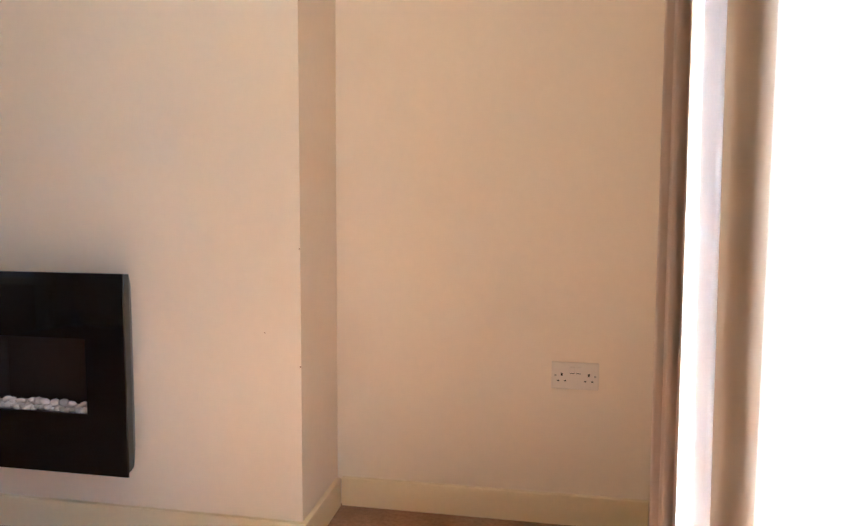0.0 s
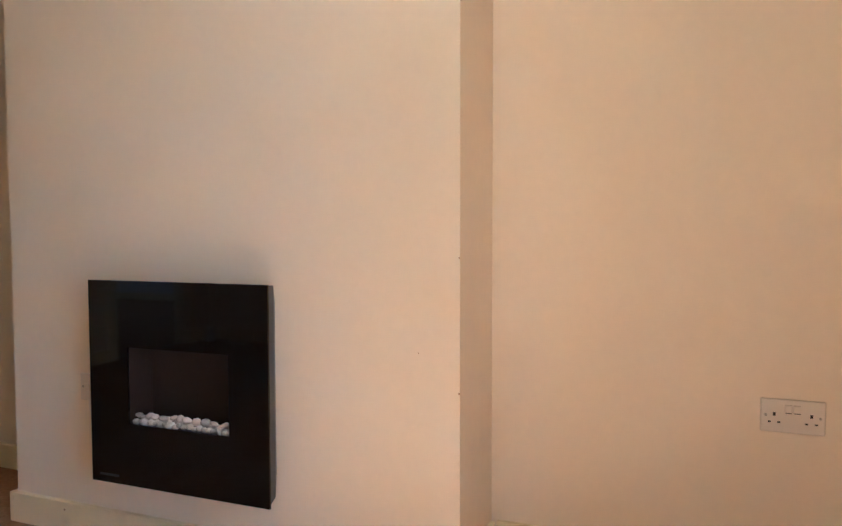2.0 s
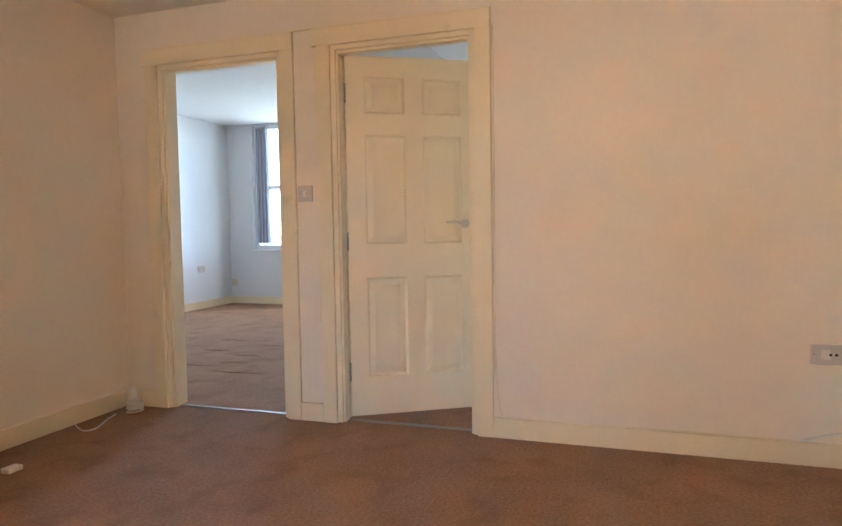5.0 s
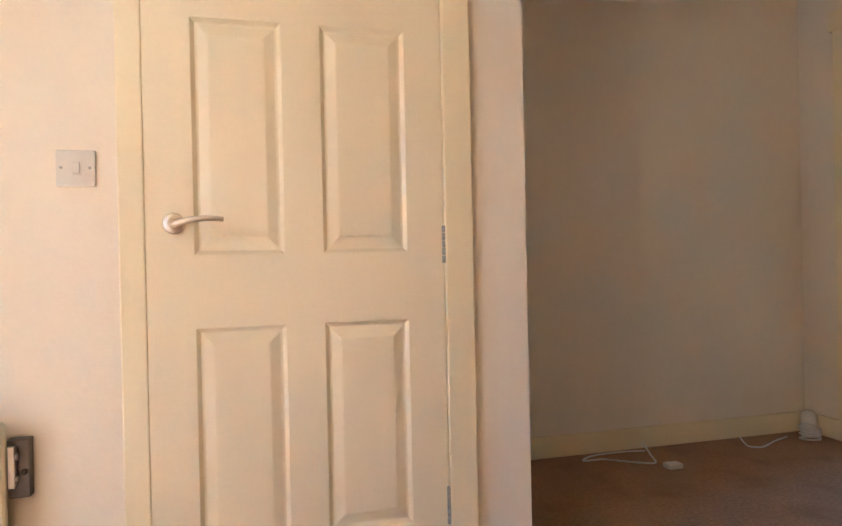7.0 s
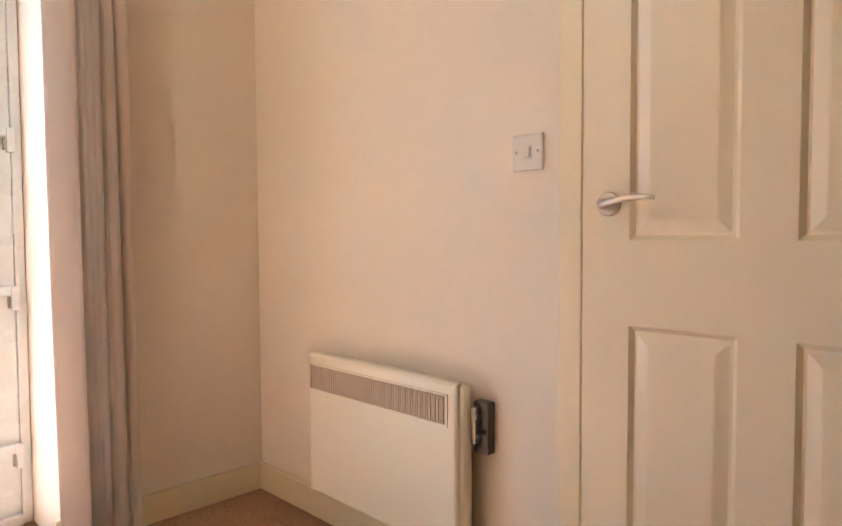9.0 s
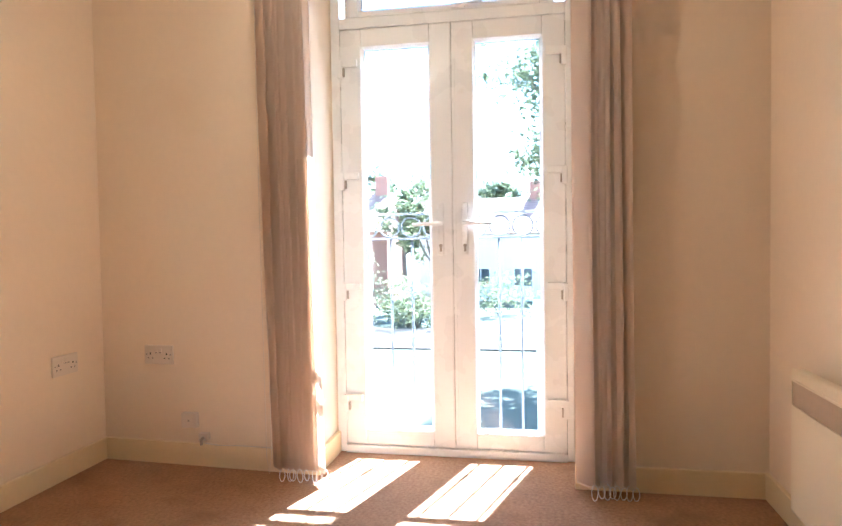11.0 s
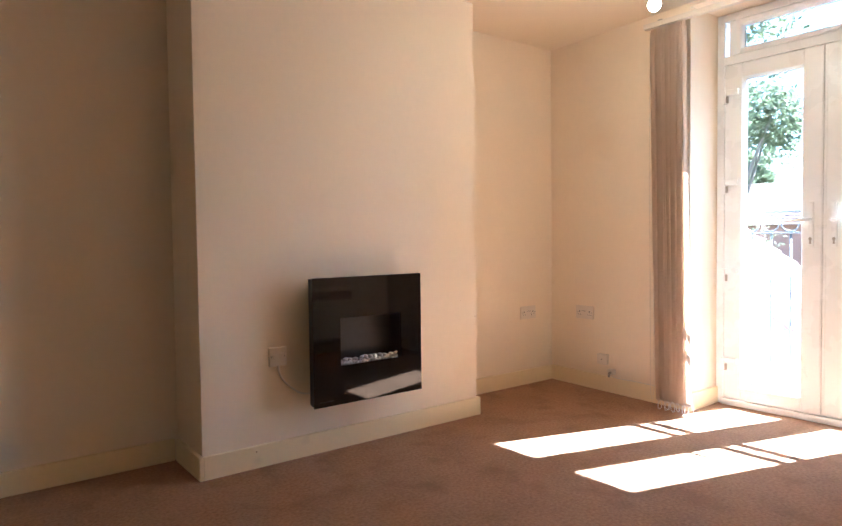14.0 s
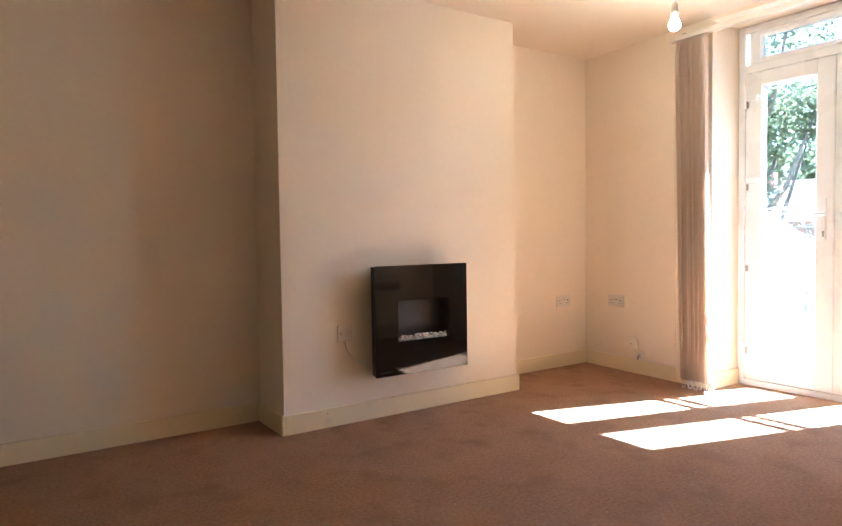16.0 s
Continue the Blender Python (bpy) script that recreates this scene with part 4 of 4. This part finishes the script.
bm = bmesh.new()
PX, PY0 = 5.0, -1.944
tube(bm, [(PX, PY0, GZ), (PX, PY0, 1.174), (PX, -1.936, 1.287), (PX, -1.839, 1.40), (PX, -1.814, 1.497), (PX, -1.806, 1.853)], 0.054, 16)
pp = solid("soil_pipe", bm, M_UPVC, "white plastic vent pipe beside the outbuilding", "vent pipe")
for y, z in ((PY0, 0.2), (-1.811, 1.50)):
    bm = bmesh.new()
    lathe(bm, [(0.062, z), (0.062, z + 0.08)], 16, "z", (PX, y, 0))
    part("pipe_collar", bm, M_UPVC, pp)


def leafy(bm, centre, radius, n, size, rnd, squash=0.8):
    """Small leaf cards scattered in uneven clumps about a centre."""
    c = Vector(centre)
    clumps = [(c + Vector((rnd.gauss(0, 0.5), rnd.gauss(0, 0.5), rnd.gauss(0, 0.5) * squash)) * radius, radius * rnd.uniform(0.18, 0.42)) for _ in range(max(5, n // 70))]
    for _ in range(n):
        p, r = clumps[rnd.randrange(len(clumps))]
        q = p + Vector((rnd.gauss(0, 1), rnd.gauss(0, 1), rnd.gauss(0, 0.8))) * r * 0.6
        s = size * rnd.uniform(0.6, 1.4)
        u = Vector((rnd.gauss(0, 1), rnd.gauss(0, 1), rnd.gauss(0, 0.6))).normalized()
        v = u.cross(Vector((rnd.gauss(0, 1), rnd.gauss(0, 1), rnd.gauss(0, 1)))).normalized()
        a, b, d, e = q - u * s, q + v * s * 0.45, q + u * s, q - v * s * 0.45
        bm.faces.new([bm.verts.new(w) for w in (a, b, d, e)])


def tree(name, label, x, y, height, spread, seed, mat, n=5000, leaf=0.13):
    rnd = random.Random(seed)
    root = thing(name, label, "tree", Matrix.Translation((x, y, GZ)), group="garden trees")
    bm = bmesh.new()
    th = height * 0.45
    tube(bm, [(0, 0, 0), (0.1, 0.05, th * 0.5), (0.0, 0.1, th), (0.1, 0, height * 0.85)], [0.03 * height, 0.023 * height, 0.016 * height, 0.004 * height], 9)
    tips = []
    for k in range(9):
        a = k * 2.4 + rnd.uniform(-0.3, 0.3)
        z0 = th * rnd.uniform(0.55, 1.3)
        e = Vector((math.cos(a) * spread * rnd.uniform(0.45, 0.8), math.sin(a) * spread * rnd.uniform(0.45, 0.8), min(height * 0.92, z0 + height * rnd.uniform(0.12, 0.4))))
        m = Vector((e.x * 0.5, e.y * 0.5, z0 + (e.z - z0) * 0.35))
        tube(bm, [(0.02, 0.04, z0), m, e], [0.010 * height, 0.007 * height, 0.002 * height], 6)
        tips.append(e)
    part("trunk", bm, M_BARK, root)
    bm = bmesh.new()
    for e in tips:
        leafy(bm, e, spread * 0.45, n // 12, leaf, rnd)
    leafy(bm, (0, 0, height * 0.72), spread * 0.75, n // 4, leaf, rnd, 1.1)
    part("crown", bm, mat, root)
    return root


tree("tree", "tall leafy ash tree beyond the shed", 19.5, 8.0, 11.5, 2.7, 11, M_LEAF, 16000, 0.095)
tree("tree", "broad leafy tree at the garden side", 18.5, -3.4, 10.5, 3.0, 5, M_LEAF, 16000, 0.095)
tree("tree", "tall tree overhanging the garden end", 24.0, -7.4, 12.5, 3.8, 6, M_LEAF2, 7000, 0.16)
tree("tree", "copper-leaved tree beside the outbuilding", 15.2, -3.1, 5.0, 1.0, 8, M_LEAFRED, 2600, 0.09)
tree("tree", "small leafy tree on the lawn edge", 34.0, 3.8, 7.4, 2.6, 21, M_LEAF2, 5000, 0.15)
tree("tree", "round tree between far houses", 55.0, 10.0, 9.0, 3.6, 31, M_LEAF, 4000, 0.3)
tree("tree", "round tree behind far houses", 62.0, 17.5, 10.5, 5.0, 32, M_LEAF, 4000, 0.35)
tree("tree", "round tree behind far houses", 62.0, 30.0, 12.5, 6.0, 33, M_LEAF, 4000, 0.4)
tree("tree", "round tree behind far houses", 66.0, 3.0, 9.5, 5.0, 34, M_LEAF, 4000, 0.35)


def shrub(label, x, y, r, h, seed, mat, n=1500):
    rnd = random.Random(seed)
    root = thing("shrub", label, "shrub", Matrix.Translation((x, y, GZ)), group="garden shrubs")
    bm = bmesh.new()
    for k in range(6):
        a = k * 1.05
        tube(bm, [(0.04 * math.cos(a), 0.04 * math.sin(a), 0), (r * 0.4 * math.cos(a), r * 0.4 * math.sin(a), h * 0.7)], [0.02, 0.006], 5)
    part("stems", bm, M_BARK, root)
    bm = bmesh.new()
    leafy(bm, (0, 0, h * 0.55), max(r, h * 0.5), n, 0.085, rnd, h / max(r, 0.1) * 0.5)
    part("leaves", bm, mat, root)


for i, (x, y, r, h, mt) in enumerate(((11.5, 2.6, 1.3, 2.0, M_LEAF2), (13.2, 4.6, 1.6, 2.6, M_LEAF), (14.5, 1.2, 1.3, 1.7, M_LEAF2), (17.0, -0.8, 1.4, 1.9, M_LEAF2), (16.5, -2.8, 1.2, 1.5, M_LEAF),
                                      (18.5, -4.6, 1.5, 2.0, M_LEAF2), (20, 0.5, 1.7, 2.4, M_LEAF2), (9.0, 3.0, 1.0, 1.5, M_LEAF), (19.0, -7.2, 1.4, 2.2, M_LEAF2), (23.0, 5.5, 2.0, 3.0, M_LEAF), (15.0, 6.6, 1.6, 2.4, M_LEAF2))):
    shrub("dense green garden shrub", x * 1.9, (y + 2) * 1.9 - 2, r * 1.25, h * 0.9, 50 + i, mt)
for i, (x, y, r, h, mt) in enumerate(((22.0, 7.2, 1.8, 2.9, M_LEAF2), (25.5, 7.6, 1.9, 2.8, M_LEAF2), (24.0, 11.0, 2.0, 3.1, M_LEAF), (27.5, 3.6, 1.9, 2.6, M_LEAF2))):
    shrub("tall leafy garden shrub in bright sun", x, y, r, h, 80 + i, mt)

# low garden wall with courses of bricks
gw = thing("garden_wall", "low red brick garden wall", "garden wall")
brick = mesh_of("brick", boxbm(-0.05, 0.05, -0.105, 0.105, 0.0, 0.062, bevel=0.004), M_BRICK)
part("mortar", boxbm(17.93, 18.03, -9.0, -5.2, GZ, GZ + 0.74), M_PAVE, gw)
for row in range(10):
    for k in range(17):
        ob = new("brick", brick)
        ob.parent = gw
        ob.location = (17.975, -8.88 + k * 0.222 + 0.11 * (row % 2), GZ + 0.01 + row * 0.073)


def house(label, x, y, w, d, eaves, ridge, wall, roof, turn=0):
    """A gabled house: the ridge runs along its local y."""
    root = thing("house", label, "house", Matrix.Translation((x, y, GZ)) @ pose(0, 0, 0, 0, 0, turn), group="far houses")
    bm = bmesh.new()
    vs = []
    for yy in (-w / 2, w / 2):
        vs.append([bm.verts.new(c) for c in ((-d / 2, yy, 0), (d / 2, yy, 0), (d / 2, yy, eaves), (0, yy, ridge - 0.1), (-d / 2, yy, eaves))])
    bm.faces.new(vs[0])
    bm.faces.new(vs[1][::-1])
    for k in range(5):
        bm.faces.new((vs[0][k], vs[0][(k + 1) % 5], vs[1][(k + 1) % 5], vs[1][k]))
    part("wall", bm, wall, root)
    bm = bmesh.new()
    slope = (ridge - eaves) / (d / 2)
    rows = 16
    for s in (-1, 1):
        for k in range(rows):
            a, b = k / rows, (k + 1) / rows
            x0, x1 = s * (d / 2 + 0.35) * (1 - a), s * (d / 2 + 0.35) * (1 - b)
            z0, z1 = ridge - abs(x0) * slope, ridge - abs(x1) * slope
            q = [bm.verts.new(c) for c in ((x0, -w / 2 - 0.3, z0 + 0.09), (x0, w / 2 + 0.3, z0 + 0.09), (x1, w / 2 + 0.3, z1 + 0.04), (x1, -w / 2 - 0.3, z1 + 0.04),
                                           (x0, -w / 2 - 0.3, z0 + 0.02), (x0, w / 2 + 0.3, z0 + 0.02), (x1, w / 2 + 0.3, z1 - 0.03), (x1, -w / 2 - 0.3, z1 - 0.03))]
            for f in ((0, 1, 2, 3), (4, 7, 6, 5), (0, 4, 5, 1), (0, 3, 7, 4), (1, 5, 6, 2)):
                bm.faces.new([q[i] for i in f])
    rf = part("roof", bm, roof, root)
    for cy in (-w / 2 + 0.7,):
        c = part("chimney", boxbm(-0.35, 0.35, cy - 0.3, cy + 0.5, ridge - 0.6, ridge + 1.1, bevel=0.02), M_BRICK, rf)
    for zz in (0.9, 3.5):
        if zz + 1.3 > eaves:
            continue
        for k in range(3):
            yy = -w / 2 + w * (k + 0.5) / 3
            f = part("window", boxbm(-d / 2 - 0.03, -d / 2 + 0.02, yy - 0.62, yy + 0.62, zz - 0.02, zz + 1.22, bevel=0.01), M_UPVC, root)
            part("pane", boxbm(-d / 2 - 0.045, -d / 2 - 0.031, yy - 0.54, yy - 0.03, zz + 0.06, zz + 1.14), M_DARKPANE, f)
            part("pane", boxbm(-d / 2 - 0.045, -d / 2 - 0.031, yy + 0.03, yy + 0.54, zz + 0.06, zz + 1.14), M_DARKPANE, f)


house("far brick house with a pale tiled roof", 40, 12.0, 9, 8, 4.6, 7.0, M_BRICK, M_TILE, 6)
house("far rendered house with a tiled roof", 44, 1.6, 8, 8, 4.4, 6.7, M_RENDER, M_TILE, -4)
house("far brick house with a slate roof", 44, 24.0, 9, 8, 4.6, 7.0, M_RENDER, M_SLATE, 10)
house("far brick house with a tiled roof", 52, -12.5, 9, 8, 4.6, 7.0, M_BRICK, M_TILE, 0)


# neighbouring lean-to below, tiled roof and white gutter edge
nb = thing("outbuilding", "white rendered outbuilding with a flat roof and tiled lean-to", "outbuilding")
part("wall", boxbm(7.05, 10.0, -7.0, -1.66, GZ, -0.09), M_RENDER, nb)
part("flat_roof", boxbm(6.98, 10.1, -7.1, -1.60, -0.088, 0.035, bevel=0.01), M_UPVC, nb, "white edged flat roof")
bm = bmesh.new()
for k in range(14):
    a, b = k / 14, (k + 1) / 14
    x0, x1 = 5.2 + 1.85 * a, 5.2 + 1.85 * b
    z0, z1 = -1.55 + 1.15 * a, -1.55 + 1.15 * b
    for j in range(16):
        y0 = -1.95 - 3.6 * j / 16 - (0.11 if k % 2 else 0)
        y1 = y0 - 3.6 / 16 + 0.012
        q = [bm.verts.new(c) for c in ((x0, y0, z0 + 0.045), (x0, y1, z0 + 0.045), (x1, y1, z1 + 0.02), (x1, y0, z1 + 0.02), (x0, y0, z0), (x0, y1, z0))]
        bm.faces.new(q[:4])
        bm.faces.new((q[0], q[4], q[5], q[1]))
part("lean_to_roof", bm, M_TILE, nb, "clay tiled lean-to roof")
part("lean_to_wall", boxbm(5.3, 7.05, -5.4, -2.0, GZ, -1.62), M_RENDER, nb)
part("gutter", boxbm(5.10, 5.21, -5.6, -1.93, -1.62, -1.54, bevel=0.02), M_UPVC, nb)

gs = thing("garden_building", "white rendered gabled building with a tiled roof", "building")
bm = bmesh.new()
vs = [[bm.verts.new(c) for c in ((xx, 2.7, GZ), (xx, 9.7, GZ), (xx, 9.7, -0.75), (xx, 6.2, 1.75), (xx, 2.7, -0.75))] for xx in (12.0, 15.5)]
bm.faces.new(vs[0])
bm.faces.new(vs[1][::-1])
for k in range(5):
    bm.faces.new((vs[0][k], vs[0][(k + 1) % 5], vs[1][(k + 1) % 5], vs[1][k]))
part("wall", bm, M_RENDER, gs)
bm = bmesh.new()
for s in (-1, 1):
    for k in range(10):
        a, b = k / 10, (k + 1) / 10
        y0, y1 = 6.2 + s * 3.8 * (1 - a), 6.2 + s * 3.8 * (1 - b)
        z0, z1 = 1.86 - 2.71 * (1 - a), 1.86 - 2.71 * (1 - b)
        q = [bm.verts.new(c) for c in ((11.75, y0, z0 + 0.08), (15.75, y0, z0 + 0.08), (15.75, y1, z1 + 0.03), (11.75, y1, z1 + 0.03), (11.75, y0, z0), (15.75, y0, z0), (15.75, y1, z1 - 0.05), (11.75, y1, z1 - 0.05))]
        for f in ((0, 1, 2, 3), (4, 7, 6, 5), (0, 4, 5, 1), (0, 3, 7, 4), (1, 5, 6, 2)):
            bm.faces.new([q[i] for i in f])
part("roof", bm, M_TILE, gs)
sh = thing("cold_frame", "small white lean-to on the patio edge", "lean-to")
part("wall", boxbm(8.0, 9.4, 0.75, 2.0, GZ, GZ + 1.9), M_RENDER, sh)
bm = boxbm(7.85, 9.55, 0.6, 2.15, GZ + 1.9, GZ + 1.97, bevel=0.01)
part("roof", bm, M_UPVC, sh)


# ---- wear ----
rnd = random.Random(12)
breast = bpy.data.objects["chimney_breast"]
for x, z, r in ((BX - 0.002, 0.56, 0.0035), (BX - 0.002, 0.90, 0.0025), (1.44, 0.655, 0.002), (0.23, 0.075, 0.004)):
    bm = bmesh.new()
    bmesh.ops.create_icosphere(bm, subdivisions=1, radius=r)
    for v in bm.verts:
        v.co = Vector((v.co.x * rnd.uniform(0.6, 1.2), v.co.y * 0.25, v.co.z * rnd.uniform(0.7, 1.3)))
    ob = part("paint_chip", bm, M_CARPET, breast)
    ob.location = (x, -0.0005 if z > 0.1 else -0.0185, z)
crease = bpy.data.objects["carpet_front"]
for k in range(7):
    x, y = -2.7 - 0.21 * k + rnd.uniform(-0.08, 0.08), -3.5 - 0.1 * k + rnd.uniform(-0.3, 0.3)
    n = rnd.uniform(0.12, 0.4)
    bm = bmesh.new()
    tube(bm, [(x, y - n, -0.008), (x + 0.02, y - n / 2, -0.001), (x + rnd.uniform(-0.03, 0.03), y, 0.001), (x, y + n / 2, -0.001), (x - 0.02, y + n, -0.005)], [0.002, 0.005, 0.006, 0.005, 0.002], 8)
    part("crease", bm, M_CARPET, crease)
